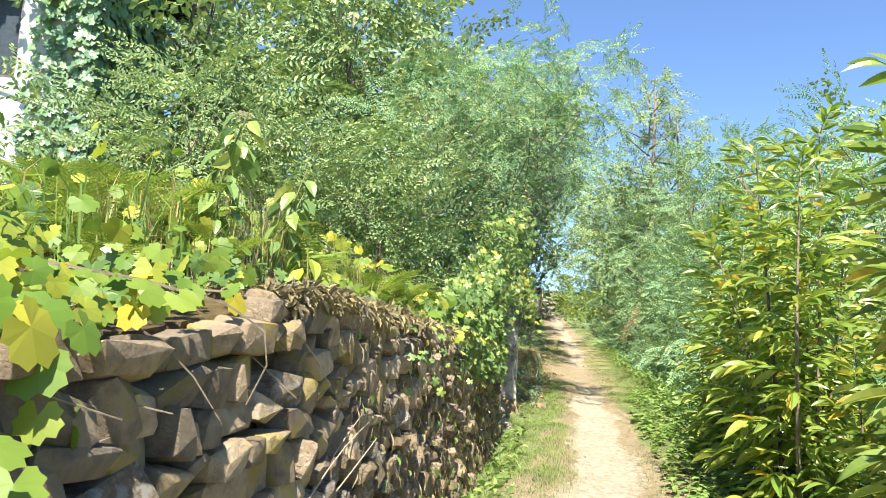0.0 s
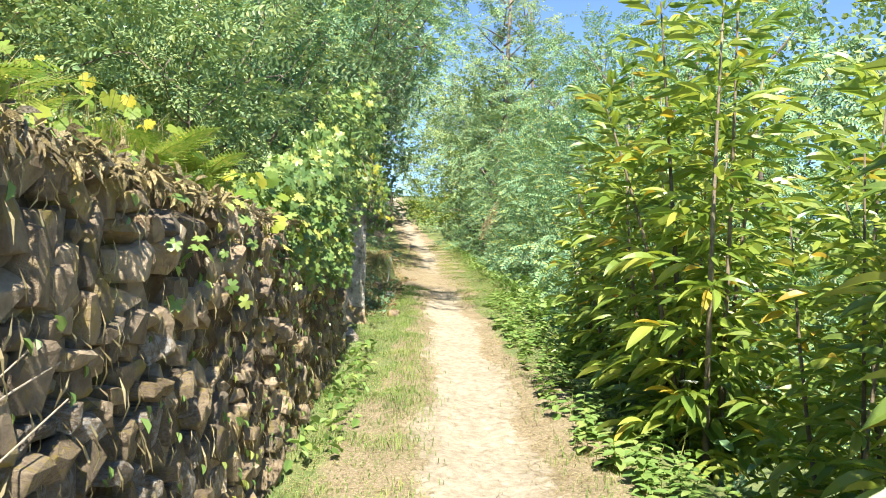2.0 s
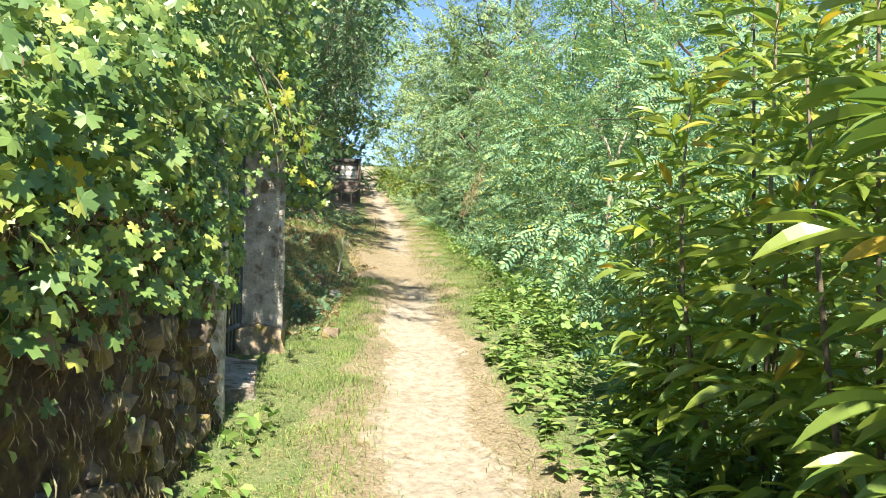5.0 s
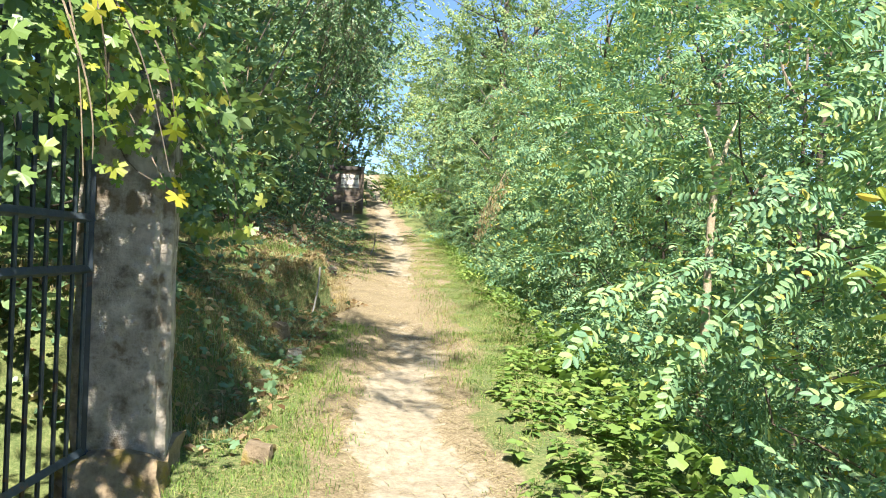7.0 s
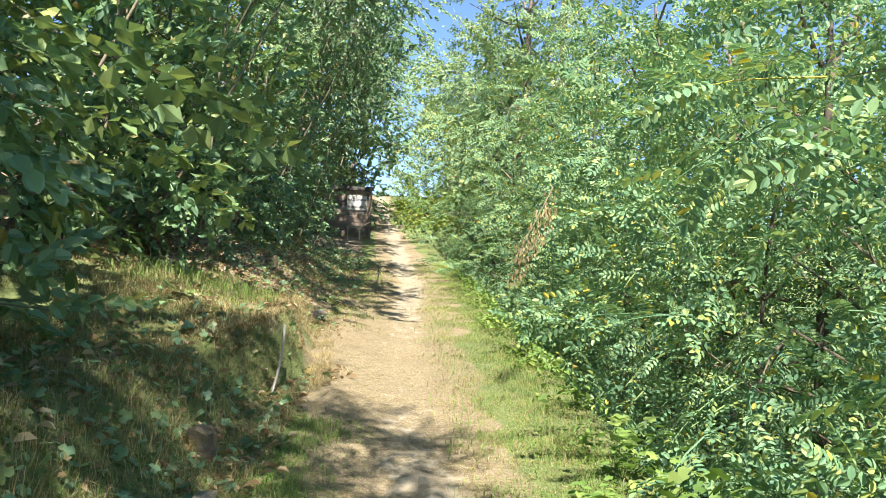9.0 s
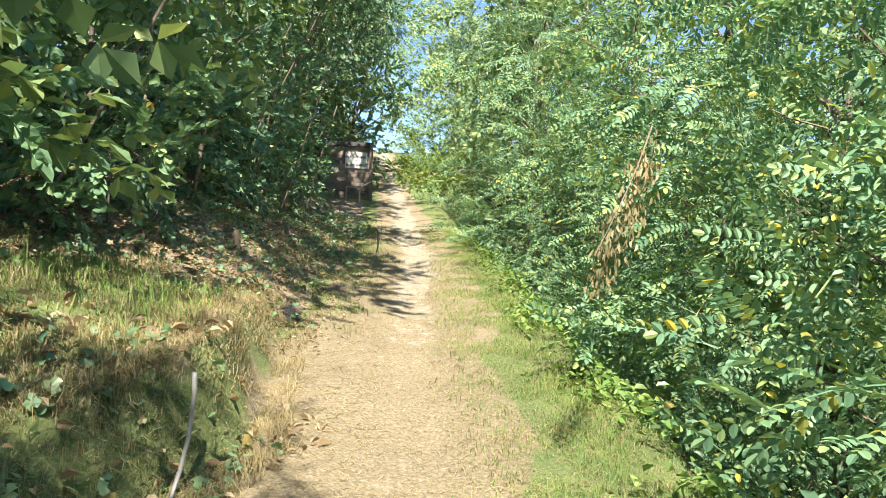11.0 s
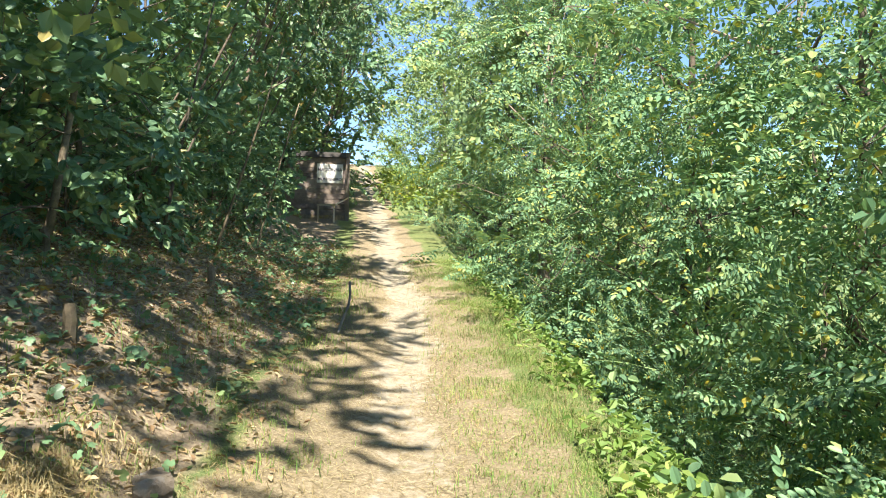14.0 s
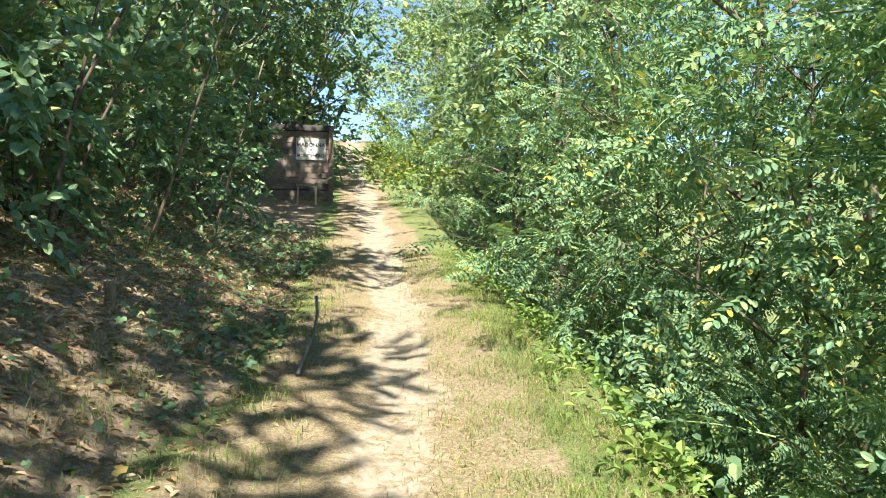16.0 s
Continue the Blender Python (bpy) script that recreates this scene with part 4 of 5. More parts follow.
def tall_weed(x, y, tall, yellow):
    t = thing("tall_weed", "tall drooping weed with yellowing leaves on the wall", "weed", "weeds on the wall", pose(x, y, ground_at(x, y) - 0.05))
    line = bent((0, 0, 0), (0.1, 0.02, tall), 0.06)
    part("stem", Soup().tube(line, np.linspace(0.008, 0.003, 6), 5), GREEN_STEM, t)
    n = 34
    f = np.linspace(0.15, 1, n)
    pos = np.stack([np.interp(f * 5, np.arange(6), line[:, q]) for q in range(3)], -1)
    a = np.arange(n) * 2.4
    d = np.stack([np.cos(a), np.sin(a), -0.5 + 0 * a], -1)
    pos = pos + unit(d) * 0.05
    part("leaves", Soup().spread(blade(0.11, 0.055, 3, 0.5), aim(d, np.array([0, 0, 1.0]) + rng.normal(0, 0.3, (n, 3)), 0.7 + 0.6 * rng.random(n)), pos), VINE if yellow else CREEPER, t)


for x, yy, tall, yel in [(-1.0, 3.4, 0.85, False), (-0.75, 3.7, 1.0, True), (-0.6, 3.95, 0.95, False), (-0.85, 4.1, 0.7, False), (-1.2, 3.9, 0.8, False), (-0.65, 3.45, 0.6, False), (-0.95, 4.6, 0.7, False)]:
    tall_weed(x, yy, tall, yel)
y = rng.uniform(3.0, 9.8, 2600)
grass_blades("wall_grass", "dry seeding grass on top of the wall", STRAW, wall_x(y) - 0.42 - 0.9 * rng.random(2600), y, 0.5, 0.005, 0.6)
y = rng.uniform(2.0, 9.8, 2200)
grass_blades("wall_grass", "green grass on top of the wall", GRASS, wall_x(y) - 0.42 - 1.4 * rng.random(2200), y, 0.45, 0.008, 0.7)

# shrubs behind the wall top
shrub = [tree("shrub", "bushy green shrub above the wall", "shrubs above the wall", 2.2, 1.1, ROB_FINE, ROBINIA_FAR, 7, 12, 0.03, 0.1, (0.9, 1.4), category="shrub") for _ in range(2)]
for k, (x, yy, size) in enumerate([(-3.0, 8.6, 1.0), (-2.6, 10.2, 1.2), (-2.0, 11.2, 1.2), (-0.9, 10.2, 0.8), (-3.4, 12.4, 1.3), (-2.0, 13.2, 0.8)]):
    plant(shrub[k % 2], x, yy, 61 * k, size)


# ---- creeper over the gate ----
def creeper_clump():
    n = 4600
    y = rng.uniform(6.9, 13.1, n)
    a = rng.random(n)
    over = np.interp(y, (6.9, 8, 9.5, 11, 12.4, 13.1), (0.12, 0.22, 0.22, 0.25, 0.45, 0.35))
    x = wall_x(y) + over * np.sin(a * 3.1) - 0.35 * rng.random(n)
    bottom = np.interp(y, (6.9, 8, 10, 10.9, 11.1, 12.4, 13.1), (1.6, 1.35, 1.35, 1.6, 2.45, 2.4, 1.9))
    top = np.interp(y, (6.9, 8.5, 10, 12, 13.1), (2.0, 2.5, 3.1, 4.0, 4.0))
    z = bottom + (top - bottom) * rng.random(n) ** 0.9 - 0.25 * rng.random(n) ** 4
    pts = np.stack([x, y, z], -1)
    stems = []
    for q in range(18):
        yy = rng.uniform(8.0, 10.3) if q < 9 else rng.uniform(12.55, 13.4)
        x0 = float(wall_x(yy)) + (0.3 if q >= 9 else 0.15)
        zz = float(np.interp(yy, (8, 10.9, 11.1, 13), (2.0, 2.2, 2.9, 2.8)))
        drop = rng.uniform(0.4, 0.95)
        line = bent((x0 - 0.2, yy, zz + 0.2), (x0 + (0.08 if q >= 9 else -0.15), yy - 0.1, zz - drop), 0.06, 8)
        stems.append(line)
        pts = np.concatenate([pts, line[1:] + rng.normal(0, 0.04, (7, 3)), line[1:] + rng.normal(0, 0.06, (7, 3))])
    leafy_patch("creeper", "green creeper hanging over the gate and wall", CREEPER, IVY5, pts, 0.8, (0.5, -0.6, 0.6), 0.8, "climber", 0.35, stems)
    pts, stems = [], []
    for q in range(7):
        yy = rng.uniform(11.2, 12.3)
        line = bent((float(wall_x(yy)) + 0.1, yy, 2.95), (float(wall_x(yy)) + 0.28 + 0.2 * rng.random(), yy - 0.15, 2.05 + 0.3 * rng.random()), 0.15, 10)
        stems.append(line)
        pts += [line[2:] + rng.normal(0, 0.04, (8, 3))]
    leafy_patch("creeper", "young yellow-green creeper shoots at the gate", VINE, lobed(0.07, 5, 0.5), np.concatenate(pts), 1.0, (0.3, -0.7, 0.6), 0.7, "climber", 0.4, stems)
    m = 1300
    y = rng.uniform(9.7, 11.0, m)
    pts = np.stack([wall_x(y) + 0.02 + 0.12 * rng.random(m), y - 0.02, rng.uniform(1.25, 2.6, m)], -1)
    leafy_patch("ivy", "ivy covering the near gate pillar", CREEPER, IVY5, pts, 0.55, (0.8, -0.5, 0.3), 1.0, "ivy", 0.25)


creeper_clump()


# ---- gate and pillars ----
def rubble(size, seed, cuts=2, rough=0.18):
    """An angular stone, about size wide."""
    bm = bmesh.new()
    bmesh.ops.create_cube(bm, size=1.0)
    bmesh.ops.subdivide_edges(bm, edges=bm.edges[:], cuts=cuts, use_grid_fill=True)
    for v in bm.verts:
        c = v.co.copy()
        r = c.normalized() * 0.62
        c = c.lerp(r, 0.25)
        s = Vector((seed * 3.1, seed * 1.7, seed))
        c += Vector((noise.noise(c * 1.6 + s), noise.noise(c * 1.6 + s * 2), noise.noise(c * 1.6 - s))) * rough
        c += Vector((noise.noise(c * 5 + s), noise.noise(c * 5 - s), noise.noise(c * 5 + s * 2))) * rough * 0.3
        v.co = Vector((c.x * size[0], c.y * size[1], c.z * size[2]))
    me = bpy.data.meshes.new("stone")
    bm.to_mesh(me)
    bm.free()
    return me


def pillar(label, lo, hi):
    t = thing("gate_pillar", label, "pillar", "gate pillars")
    bm = bmesh.new()
    bmesh.ops.create_cube(bm, size=1.0)
    bmesh.ops.subdivide_edges(bm, edges=bm.edges[:], cuts=11, use_grid_fill=True)
    for v in bm.verts:
        p = Vector([lo[q] + (v.co[q] + 0.5) * (hi[q] - lo[q]) for q in range(3)])
        away = Vector((v.co.x, v.co.y, 0))
        p -= away * 0.09 * max(0, (abs(v.co.x) + abs(v.co.y) - 0.86)) / 0.14
        p += Vector((noise.noise(p * 2.2), noise.noise(p * 2.2 + Vector((9, 0, 0))), 0)) * 0.02 + Vector((noise.noise(p * 7), noise.noise(p * 7 + Vector((5, 0, 0))), 0)) * 0.012
        v.co = p
    me = bpy.data.meshes.new("shaft")
    bm.to_mesh(me)
    bm.free()
    me.materials.append(RENDER)
    part("shaft", me, None, t)


pillar("weathered cement gate pillar with flaking render", (0.82, 12.5, 0.6), (1.26, 12.92, 2.75))
pillar("cement gate pillar half hidden by ivy", (0.38, 10.5, 0.4), (0.86, 10.98, 2.6))
me = rubble((0.52, 0.62, 0.42), 4, 4, 0.2)
me.materials.append(STONE_MOSS)
tagged(new("pillar_foot", me), "mossy stone footing under the gate pillar", "stone").matrix_basis = pose(1.05, 12.68, 0.68)
slab = Soup().box((0.35, 10.98, 0.45), (1.05, 12.5, 0.66), 0.02)
tagged(new("threshold", slab.mesh("threshold", RENDER)), "worn stone threshold of the gate", "threshold")


yard_wall = Soup().box((-0.4, 10.7, 0.4), (-0.12, 14.2, 2.15), 0.02)
tagged(new("wall_yard", yard_wall.mesh("wall_yard", EARTH)), "dark earthen retaining wall behind the gate", "wall", kind="structure")


def build_gate():
    g = thing("iron_gate", "dark painted iron bar gate between two pillars", "gate")
    a, b = np.array([0.62, 11.0, 0.0]), np.array([0.9, 12.52, 0.0])
    d = (b - a) / np.linalg.norm(b - a)
    for z in (0.92, 1.78, 2.02, 2.75):
        p = Soup().tube([a + (0, 0, z), b + (0, 0, z)], (0.024, 0.024), 4)
        part("rail", p, IRON, g)
    for k in range(12):
        q = a + (b - a) * (k + 0.5) / 12
        part("bar", Soup().tube([q + (0, 0, 0.72), q + (0, 0, 2.95)], (0.011, 0.011), 6), IRON, g)
    for q in (a + d * 0.03, b - d * 0.03):
        part("post", Soup().tube([q + (0, 0, 0.66), q + (0, 0, 2.9)], (0.026, 0.026), 4), IRON, g)


build_gate()


# ---- small things ----
def loose_stone(label, x, y, size, mat, seed):
    me = rubble(size, seed, 3)
    me.materials.append(mat)
    ob = tagged(new("loose_stone", me), label, "stone")
    ob.matrix_basis = pose(x, y, ground_at(x, y) + size[2] * 0.3, 4, 6, seed * 40)


loose_stone("reddish flat stone lying beside the gate", 1.71, 12.85, (0.2, 0.14, 0.11), STONE_MOSS, 2)
loose_stone("pale stone set in the grassy slope", 2.7, 21.95, (0.16, 0.24, 0.13), STONE, 5)
loose_stone("grey stone stuck in the earth bank", 1.85, 16.2, (0.14, 0.16, 0.2), STONE_MOSS, 7)
loose_stone("small pale stone on the bank", 1.95, 15.3, (0.12, 0.1, 0.1), STONE, 9)

hose = Soup().tube([(2.29, 17.85, 1.7), (2.29, 17.86, 1.6), (2.27, 17.86, 1.4), (2.24, 17.8, 1.25), (2.2, 17.7, 1.12), (2.12, 17.5, 1.02), (2.02, 17.2, 0.98)], np.full(7, 0.011), 8)
tagged(new("hose", hose.mesh("hose", PIPE, True)), "grey bent plastic hose against the bank", "hose")
hose = Soup().tube([(4.06, 26.8, 2.3), (4.07, 26.8, 2.16), (4.05, 26.75, 2.04), (4.0, 26.6, 1.95), (3.94, 26.4, 1.86), (3.9, 26.2, 1.8)], np.full(6, 0.014), 8)
tagged(new("hose", hose.mesh("hose", PIPE, True)), "grey bent plastic hose beside the upper track", "hose")


def dead_branch():
    t = thing("dead_branch", "broken robinia branch with hanging dry pale leaves", "branch")
    line = bent((4.62, 18.1, 3.0), (4.16, 17.7, 2.3), 0.05, 8)
    part("stem", Soup().tube(line, np.linspace(0.005, 0.002, 8), 5), TWIG, t)
    n = 300
    f = rng.random(n)
    pos = np.stack([np.interp(f * 7, np.arange(8), line[:, q]) for q in range(3)], -1) + rng.normal(0, 0.035, (n, 3)) - np.array([0, 0, 1]) * rng.random((n, 1)) * 0.22
    d = np.stack([rng.normal(0, 0.25, n), rng.normal(0, 0.25, n), -np.ones(n)], -1)
    part("leaves", Soup().spread(oval(0.045, 0.011, 0.9), aim(d, rng.normal(0, 1, (n, 3))), pos), STRAW, t)


dead_branch()


def dead_tree(x, y):
    t = thing("dead_tree", "bleached dead robinia with a broken fork", "tree", "", pose(x, y, ground_at(x, y)))
    top = 2.62 - ground_at(x, y)
    line = np.array([(-0.1, 0, -0.2), (-0.06, 0, top * 0.45), (-0.02, 0.02, top - 0.45), (0.0, 0, top - 0.1), (0.02, 0, top)])
    part("stem", Soup().tube(line, (0.036, 0.032, 0.028, 0.024, 0.014), 8), DEADWOOD, t, smooth=True)
    for side, rise in ((0.16, 0.3), (-0.1, 0.24)):
        part("fork", Soup().tube([(0.0, 0, top - 0.14), (side * 0.5, 0.01, top + rise * 0.4), (side, 0.02, top + rise)], (0.022, 0.016, 0.006), 6), DEADWOOD, t, smooth=True)


dead_tree(4.75, 13.45)


def white_flower(x, y, tall):
    t = thing("wild_carrot", "white wild carrot flower on a thin stalk", "flower", "wild carrots", pose(x, y, ground_at(x, y)))
    part("stalk", Soup().tube(bent((0, 0, -0.02), (0.04, -0.05, tall), 0.02), np.linspace(0.004, 0.003, 6), 4), GREEN_STEM, t)
    n = 70
    r, a = 0.05 * np.sqrt(rng.random(n)), rng.random(n) * 6.28
    pos = np.stack([0.04 + r * np.cos(a), -0.05 + r * np.sin(a), tall + 0.012 + 0.01 * rng.random(n)], -1)
    part("umbel", Soup().spread(lobed(0.016), aim(np.stack([np.cos(a), np.sin(a), 0.2 + 0 * a], -1), np.array([[0, 0, 1.0]] * n)), pos), PETAL, t)


white_flower(2.75, 6.5, 0.5)
white_flower(2.62, 7.3, 0.35)
white_flower(-1.0, 3.55, 0.75)

for k, (a, b) in enumerate([((-0.72, 2.6, 0.9), (-0.28, 3.75, 1.2)), ((-0.7, 2.7, 0.9), (-0.31, 3.6, 1.24)), ((-0.72, 2.75, 0.85), (-0.25, 3.7, 1.12))]):
    st = Soup().tube(bent(np.array(a) + (0.25, 0, 0), np.array(b) + (-0.02, 0, 0), 0.03), np.linspace(0.004, 0.002, 6), 5)
    tagged(new("dry_stalk", st.mesh("dry_stalk", DEADWOOD)), "bleached dry stalk leaning on the stone wall", "stalk", "dry stalks")


# ---- saplings and bare stems in the left thicket ----
for k, (x, yy, dx, dy, tall) in enumerate([(2.0, 27.0, 0.5, 0.6, 3.0), (1.3, 25.4, 0.3, 0.5, 3.6), (2.4, 29.5, 0.9, 0.5, 3.0), (0.9, 24.2, 0.25, 0.1, 3.8), (2.9, 32.0, 0.7, 0.2, 2.6), (1.7, 28.6, 1.0, 0.6, 2.4), (1.0, 23.0, 0.2, 0.1, 3.2), (0.2, 20.0, 0.3, 0.2, 3.0)]):
    z = ground_at(x, yy)
    st = Soup().tube(bent((0, 0, -0.1), (dx, dy, tall), 0.06, 8), np.linspace(0.04 if k in (1, 3) else 0.022, 0.01, 8), 7)
    ob = tagged(new("bare_stem", st.mesh("bare_stem", TWIG, True)), "thin leaning bare stem in the thicket", "stem", "stems in the thicket")
    ob.matrix_basis = pose(x, yy, z)
for k, (x, yy) in enumerate([(2.1, 22.9), (1.5, 24.6), (2.6, 26.4)]):
    st = Soup().tube([(0, 0, -0.1), (0.01, 0, 0.1), (0.0, 0.01, 0.2)], (0.045, 0.04, 0.038), 8)
    ob = tagged(new("stump", st.mesh("stump", TWIG)), "short sawn stump in the leaf litter", "stump", "stumps")
    ob.matrix_basis = pose(x, yy, ground_at(x, yy))


# ---- hut with the sign ----
def build_hut():
    h = thing("hut", "dark weathered plank hut with a black roof", "hut")
    x0, x1, y0, y1 = 3.5, 5.2, 41.0, 43.0
    z0 = 3.55
    for k in range(11):
        z = z0 + 0.15 * k + (0.02 if k else 0)
        part("plank", Soup().box((x0, y0 - 0.02 - 0.006 * (k % 2), z), (x1, y0 + 0.02, z + 0.14), 0.003), PLANK, h)
    part("wall", Soup().box((x0, y0 + 0.02, z0), (x0 + 0.05, y1, 5.2)).box((x1 - 0.05, y0 + 0.02, z0), (x1, y1, 5.2)).box((x0, y1, z0), (x1, y1 + 0.05, 5.2)), PLANK, h)
    part("post", Soup().box((x1 - 0.02, y0 - 0.12, 3.2), (x1 + 0.1, y0 - 0.025, 5.35), 0.004), PLANK, h)
    part("roof", Soup().box((x0 - 0.2, y0 - 0.1, 5.22), (x1 + 0.12, y1 + 0.2, 5.36), 0.02), ROOFING, h)
    part("foundation", Soup().box((x0, y0 - 0.01, 2.8), (x1, y1, 3.55)), STONE_MOSS, h)
    b = thing("rail", "low wooden rail in front of the hut", "rail")
    g = ground_at(4.6, 40.2)
    for x in (4.36, 4.8):
        part("leg", Soup().box((x, 40.2, g - 0.1), (x + 0.05, 40.25, g + 0.46)), DEADWOOD, b)
    part("bar", Soup().box((4.34, 40.19, g + 0.46), (4.87, 40.26, g + 0.51)), DEADWOOD, b)
    part("brace", Soup().tube([(4.83, 40.22, g + 0.48), (5.24, 40.8, g + 0.72)], (0.022, 0.022), 6), DEADWOOD, b)
    s = thing("sign", "white board sign with dark hand lettering on the hut", "sign")
    part("board", Soup().box((4.36, 40.93, 4.48), (5.1, 40.965, 5.03)), WHITE, s)
    for text, z, size in (("MADONNA", 4.82, 0.135), ("DI", 4.71, 0.075), ("MONTENERO", 4.55, 0.112)):
        cu = bpy.data.curves.new("lettering", "FONT")
        cu.body, cu.size, cu.extrude, cu.align_x, cu.offset = text, size, 0.002, "CENTER", 0.003
        cu.materials.append(INK)
        ob = new("lettering", cu)
        ob.parent = s
        ob.matrix_basis = pose(4.73, 40.925, z, 90, 0, 0)


build_hut()
bank = Soup()
low = [(6.9, 47.5), (7.3, 45.5), (8.2, 50), (8.4, 53), (7.6, 48.6)]
for x, yy in low:
    scatter_twigs(bank, ELM_FAR, (x + 1.0, yy, ground_at(x + 1.0, yy) + 0.5), (0.9, 1.2, 0.6), 26)
tagged(new("roadside_bush", bank.mesh("roadside_bush", CHESTNUT)), "sunlit yellow-green bushes beside the upper path", "bush", kind="stuff")


# ---- hanging roots and dry grass on the wall's face ----
n = 2600
y = rng.uniform(3.3, 10.4, n)
zt = np.interp(y, TOP_Y, TOP_Z)
z = zt - rng.random(n) * (zt - base_z(y)) * 0.95
x = wall_x(y) + 0.1 * (zt - z) / 1.5 + 0.05 + 0.04 * rng.random(n)
d = np.stack([rng.normal(0.12, 0.2, n), rng.normal(0, 0.7, n), -np.ones(n)], -1)
hang = Soup().spread(diamond(0.075, 0.006), aim(d, np.array([1.0, -0.3, 0]) + rng.normal(0, 0.3, (n, 3)), 0.5 + rng.random(n)), np.stack([x, y, z], -1))
tagged(new("hanging_roots", hang.mesh("hanging_roots", STRAW)), "dry roots and grass hanging down the wall", "roots", kind="stuff")
n = 260
y = rng.uniform(3.4, 10.3, n)
zt = np.interp(y, TOP_Y, TOP_Z)
z = zt - rng.random(n) ** 0.8 * (zt - base_z(y))
x = wall_x(y) + 0.1 * (zt - z) / 1.5 + 0.07
d = np.stack([rng.normal(0.3, 0.3, n), rng.normal(0, 0.4, n), -np.ones(n)], -1)
grow = Soup().spread(oval(0.035, 0.025), aim(d, np.array([1.0, -0.3, 0.3]) + rng.normal(0, 0.3, (n, 3)), 0.6 + rng.random(n)), np.stack([x, y, z], -1))
tagged(new("wall_weeds", grow.mesh("wall_weeds", CREEPER)), "small weeds rooted in the wall", "weeds", kind="stuff")
y = rng.uniform(6.5, 10.4, 150)
x = wall_x(y) + 0.2 + 0.3 * rng.random(150)
lay_leaves("foot_weeds", "low green weeds along the foot of the wall", NETTLE, oval(0.08, 0.05), x, y, 0.16, 1.0, 0.5, cat="weeds")


# ---- the dry stone wall ----
def block(seed):
    """A broken stone of unit size: the hull of a box's pushed-about corners and chips."""
    r = np.random.default_rng(seed)
    bm = bmesh.new()
    for sx in (-1, 1):
        for sy in (-1, 1):
            for sz in (-1, 1):
                c = np.array([sx, sy, sz]) * (0.52 - 0.2 * r.random(3))
                for q in range(3):
                    p = c.copy()
                    p[q] *= 0.62 + 0.3 * r.random()
                    bm.verts.new(p + r.normal(0, 0.035, 3))
    for axis in range(3):
        for sign in (-1, 1):
            p = r.uniform(-0.25, 0.25, 3)
            p[axis] = sign * (0.5 + 0.04 * r.random())
            bm.verts.new(p)
    hull = bmesh.ops.convex_hull(bm, input=bm.verts[:])
    spare = [v for v in hull["geom_interior"] + hull["geom_unused"] if isinstance(v, bmesh.types.BMVert)]
    bmesh.ops.delete(bm, geom=list(set(spare)), context="VERTS")
    me = bpy.data.meshes.new("stone")
    bm.to_mesh(me)
    bm.free()
    return me


def wall_lean(y, z):
    """How far the wall's foot stands out at a height."""
    return 0.1 * (np.interp(y, TOP_Y, TOP_Z) - z) / 1.5


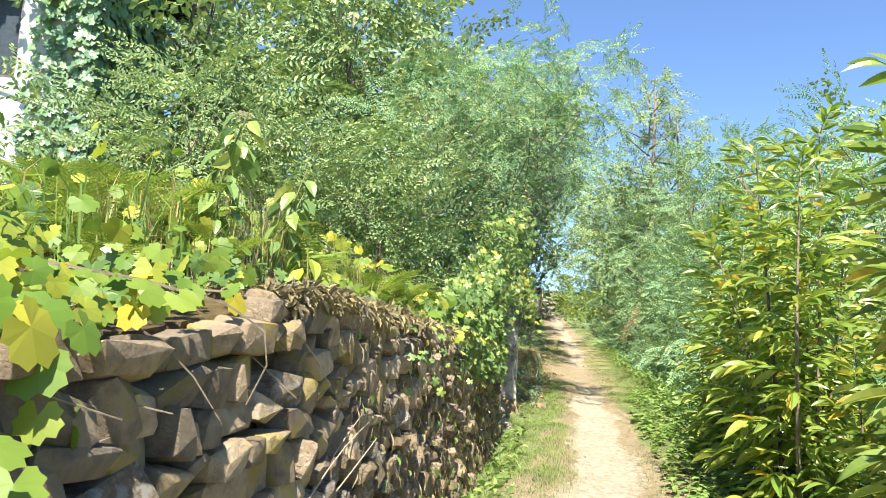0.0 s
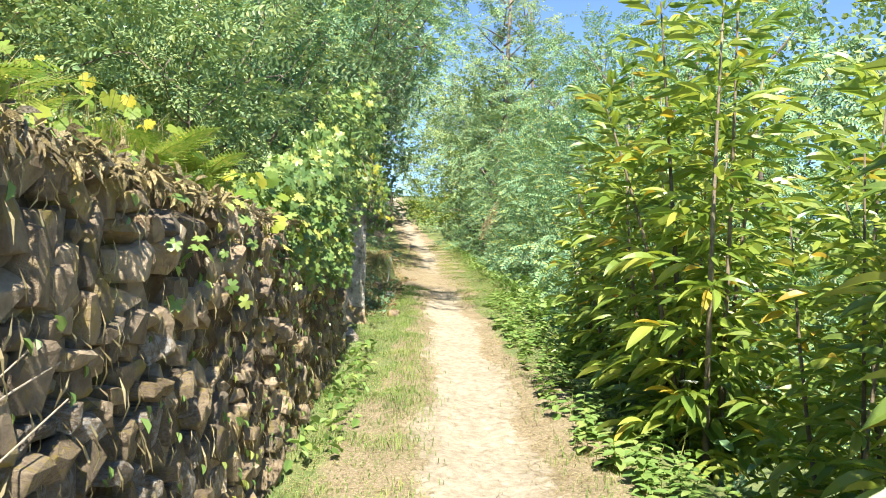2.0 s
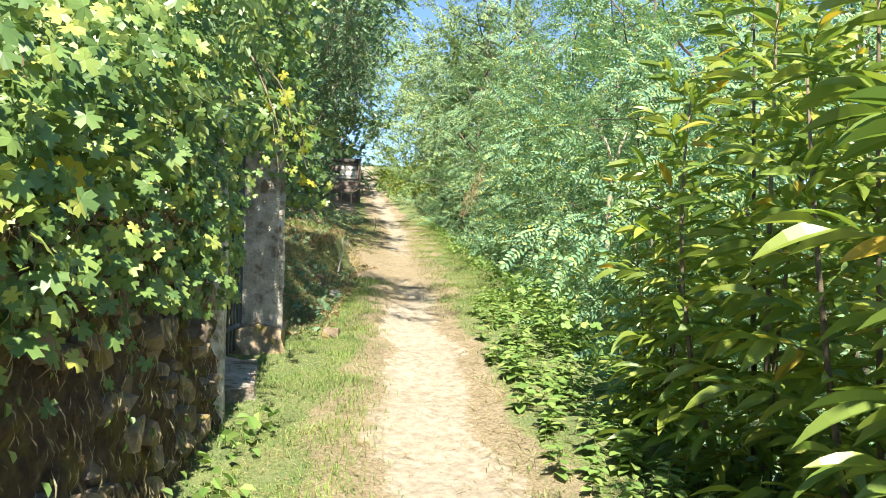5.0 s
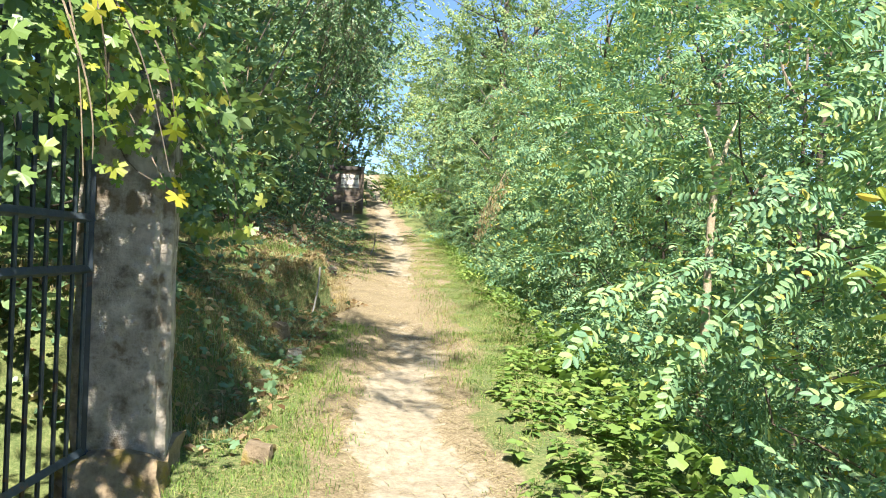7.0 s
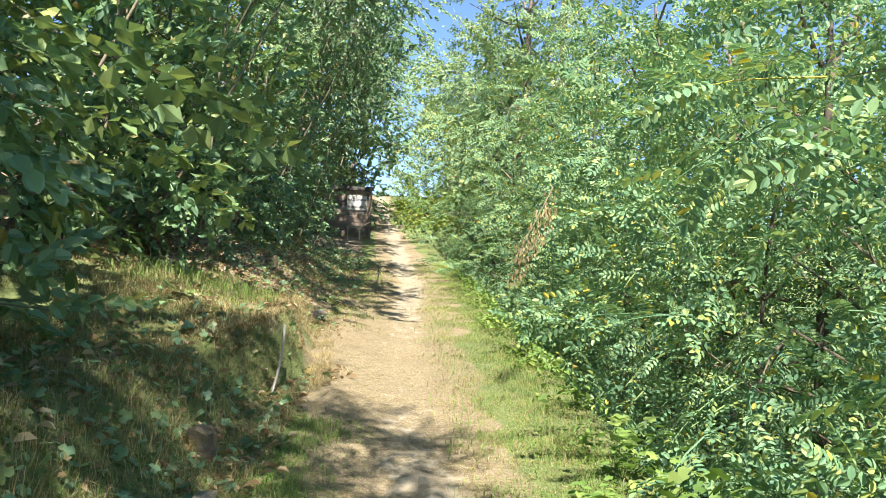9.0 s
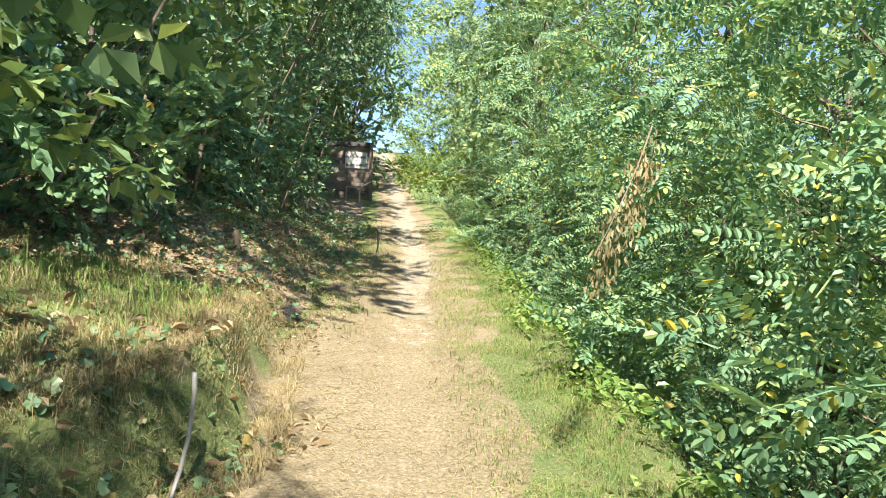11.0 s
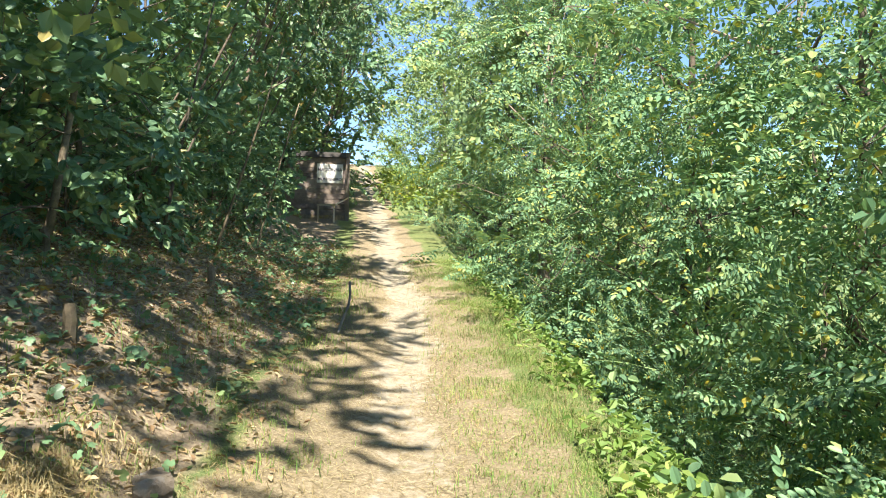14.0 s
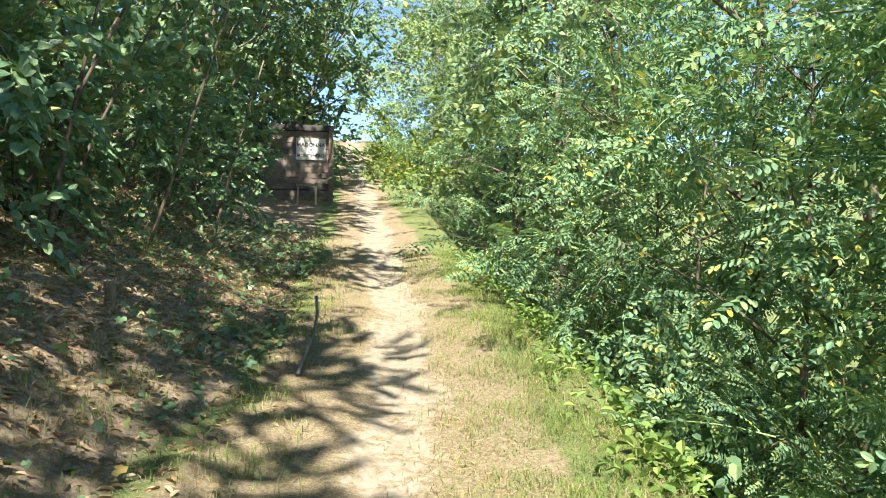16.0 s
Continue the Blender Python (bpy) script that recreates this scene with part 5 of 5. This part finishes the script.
def build_wall():
    w = thing("wall_west", "old dry stone wall with moss and earth in its joints", "wall", kind="structure")
    ys, fs = np.arange(-6, 10.7, 0.055), np.linspace(0, 1, 32)
    Y, Fz = np.meshgrid(ys, fs, indexing="ij")
    zt = np.interp(Y, TOP_Y, TOP_Z) - 0.03
    lo = base_z(Y) - 0.15
    Z = lo + (zt - lo) * Fz
    lumps = np.array([noise.noise(Vector((0.0, 5.5 * a, 7.5 * b))) + 0.5 * noise.noise(Vector((3.0, 14 * a, 17 * b))) for a, b in zip(Y.ravel(), Z.ravel())]).reshape(Y.shape)
    X = wall_x(Y) + 0.1 * (1 - Fz) - 0.1 + 0.05 * lumps + rng.normal(0, 0.008, Y.shape) + np.interp(Y, (2.8, 3.6, 6.5), (0.045, 0.08, 0.1))
    Xb = X[:, -1:] - 0.5
    X, Y, Z = np.concatenate([X, Xb], 1), np.concatenate([Y, Y[:, -1:]], 1), np.concatenate([Z, Z[:, -1:]], 1)
    n, m = X.shape
    i, j = np.meshgrid(np.arange(n - 1), np.arange(m - 1), indexing="ij")
    f = np.stack([i * m + j, (i + 1) * m + j, (i + 1) * m + j + 1, i * m + j + 1], -1).reshape(-1, 4)
    part("core", mk_mesh("core", np.stack([X, Y, Z], -1).reshape(-1, 3), [f], EARTH, False), None, w, "dark earth and moss between stones")
    cap = Soup()
    count = 5000
    yc = 2.8 + 7.2 * rng.random(count) ** 1.7
    pts = np.stack([wall_x(yc) - 0.3 + 0.4 * rng.random(count) ** 0.6, yc, np.interp(yc, TOP_Y, TOP_Z) + 0.02 - 0.07 * rng.random(count)], -1)
    cap.spread(oval(0.045, 0.014, 0.5), aim(rng.normal(0, 1, (count, 3)) + np.array([0.6, 0, -0.4]), np.array([0.5, 0, 1.0]) + rng.normal(0, 0.4, (count, 3)), 0.6 + rng.random(count)), pts)
    part("moss", cap, MOSS, w, "pale moss cushions along the top")
    shapes = [block(11 + 3 * q) for q in range(16)]
    for me in shapes:
        me.materials.append(STONE)
    mossy = [me.copy() for me in shapes]
    for me in mossy:
        me.materials[0] = STONE_MOSS
    turn = math.atan(0.17)
    rest, single = Soup(), 0
    arr = [(np.array([v.co[:] for v in me.vertices]), [np.array([p.vertices[:] for p in me.polygons])]) for me in shapes]

    def lay(yc, zc, wid, tall, deep, proud):
        nonlocal single
        x = float(wall_x(yc)) + float(wall_lean(yc, zc)) - deep * 0.5 + 0.05 + proud
        m = Matrix.LocRotScale((x, yc, zc), Euler((float(rng.normal(0, np.interp(yc, (2.6, 3.6), (0.13, 0.35)))), float(rng.normal(0, 0.12)), -turn + float(rng.normal(0, 0.13)))), (deep, wid, tall))
        q = int(rng.integers(0, 16))
        if 1.1 < yc < 5.2 and zc > 0.15 and single < 300:
            ob = new("stone", (shapes if rng.random() < np.interp(yc, (2.8, 4), (0.9, 0.35)) else mossy)[q])
            ob.parent, ob.matrix_basis = w, m
            single += 1
        else:
            mm = np.array(m)
            rest.add(arr[q][0] @ mm[:3, :3].T + mm[:3, 3], *arr[q][1])

    # large blocks first, then courses of flat stones round them
    large = [(1.75, 1.12, 0.27, 0.17), (2.08, 0.98, 0.28, 0.2), (1.72, 0.8, 0.22, 0.2), (1.45, 0.9, 0.22, 0.18), (2.45, 0.62, 0.2, 0.14), (2.2, 0.55, 0.22, 0.13), (2.75, 1.36, 0.2, 0.13), (4.9, 1.55, 0.26, 0.2), (4.5, 1.15, 0.15, 0.12)]
    for yc, zc, wid, tall in large:
        lay(yc, zc, wid, tall, 0.26, 0.03)
    z, row = -0.08, 0
    while z < 1.7:
        hgt = float(rng.uniform(0.05, 0.11))
        yy = -5.5 + rng.random() * 0.2
        while yy < 10.4:
            near = yy < 3.1
            wid = float(0.07 + 0.17 * rng.random() ** 1.6 if near else 0.05 + 0.13 * rng.random() ** 1.5)
            tall = hgt * float(rng.uniform(0.75, 1.3) if near else rng.uniform(0.6, 1.5))
            yc = yy + wid / 2
            zc = z + hgt / 2 + 0.05 * math.sin(2.3 * yc + row * 0.4) + float(rng.normal(0, 0.01 if near else 0.03))
            zt, lo = float(np.interp(yc, TOP_Y, TOP_Z)), float(base_z(yc))
            clear = all(abs(yc - a) > (c + wid) * 0.45 or abs(zc - b) > (d + tall) * 0.42 for a, b, c, d in large)
            if clear and lo - 0.1 < zc < zt - tall * 0.3 and rng.random() < np.interp(yc, (3.0, 3.6, 5, 6.5, 8), (1.0, 0.8, 0.66, 0.4, 0.22)):
                lay(yc, zc, wid * 1.1, tall * 1.16, float(rng.uniform(0.13, 0.24)), float(rng.normal(0, 0.022)) + 0.01 * near)
            yy += wid
        z += hgt
        row += 1
    ob = part("stones", rest, STONE_MOSS, w, "small mossy stones of the wall")
    tagged(ob, kind="stuff")


build_wall()
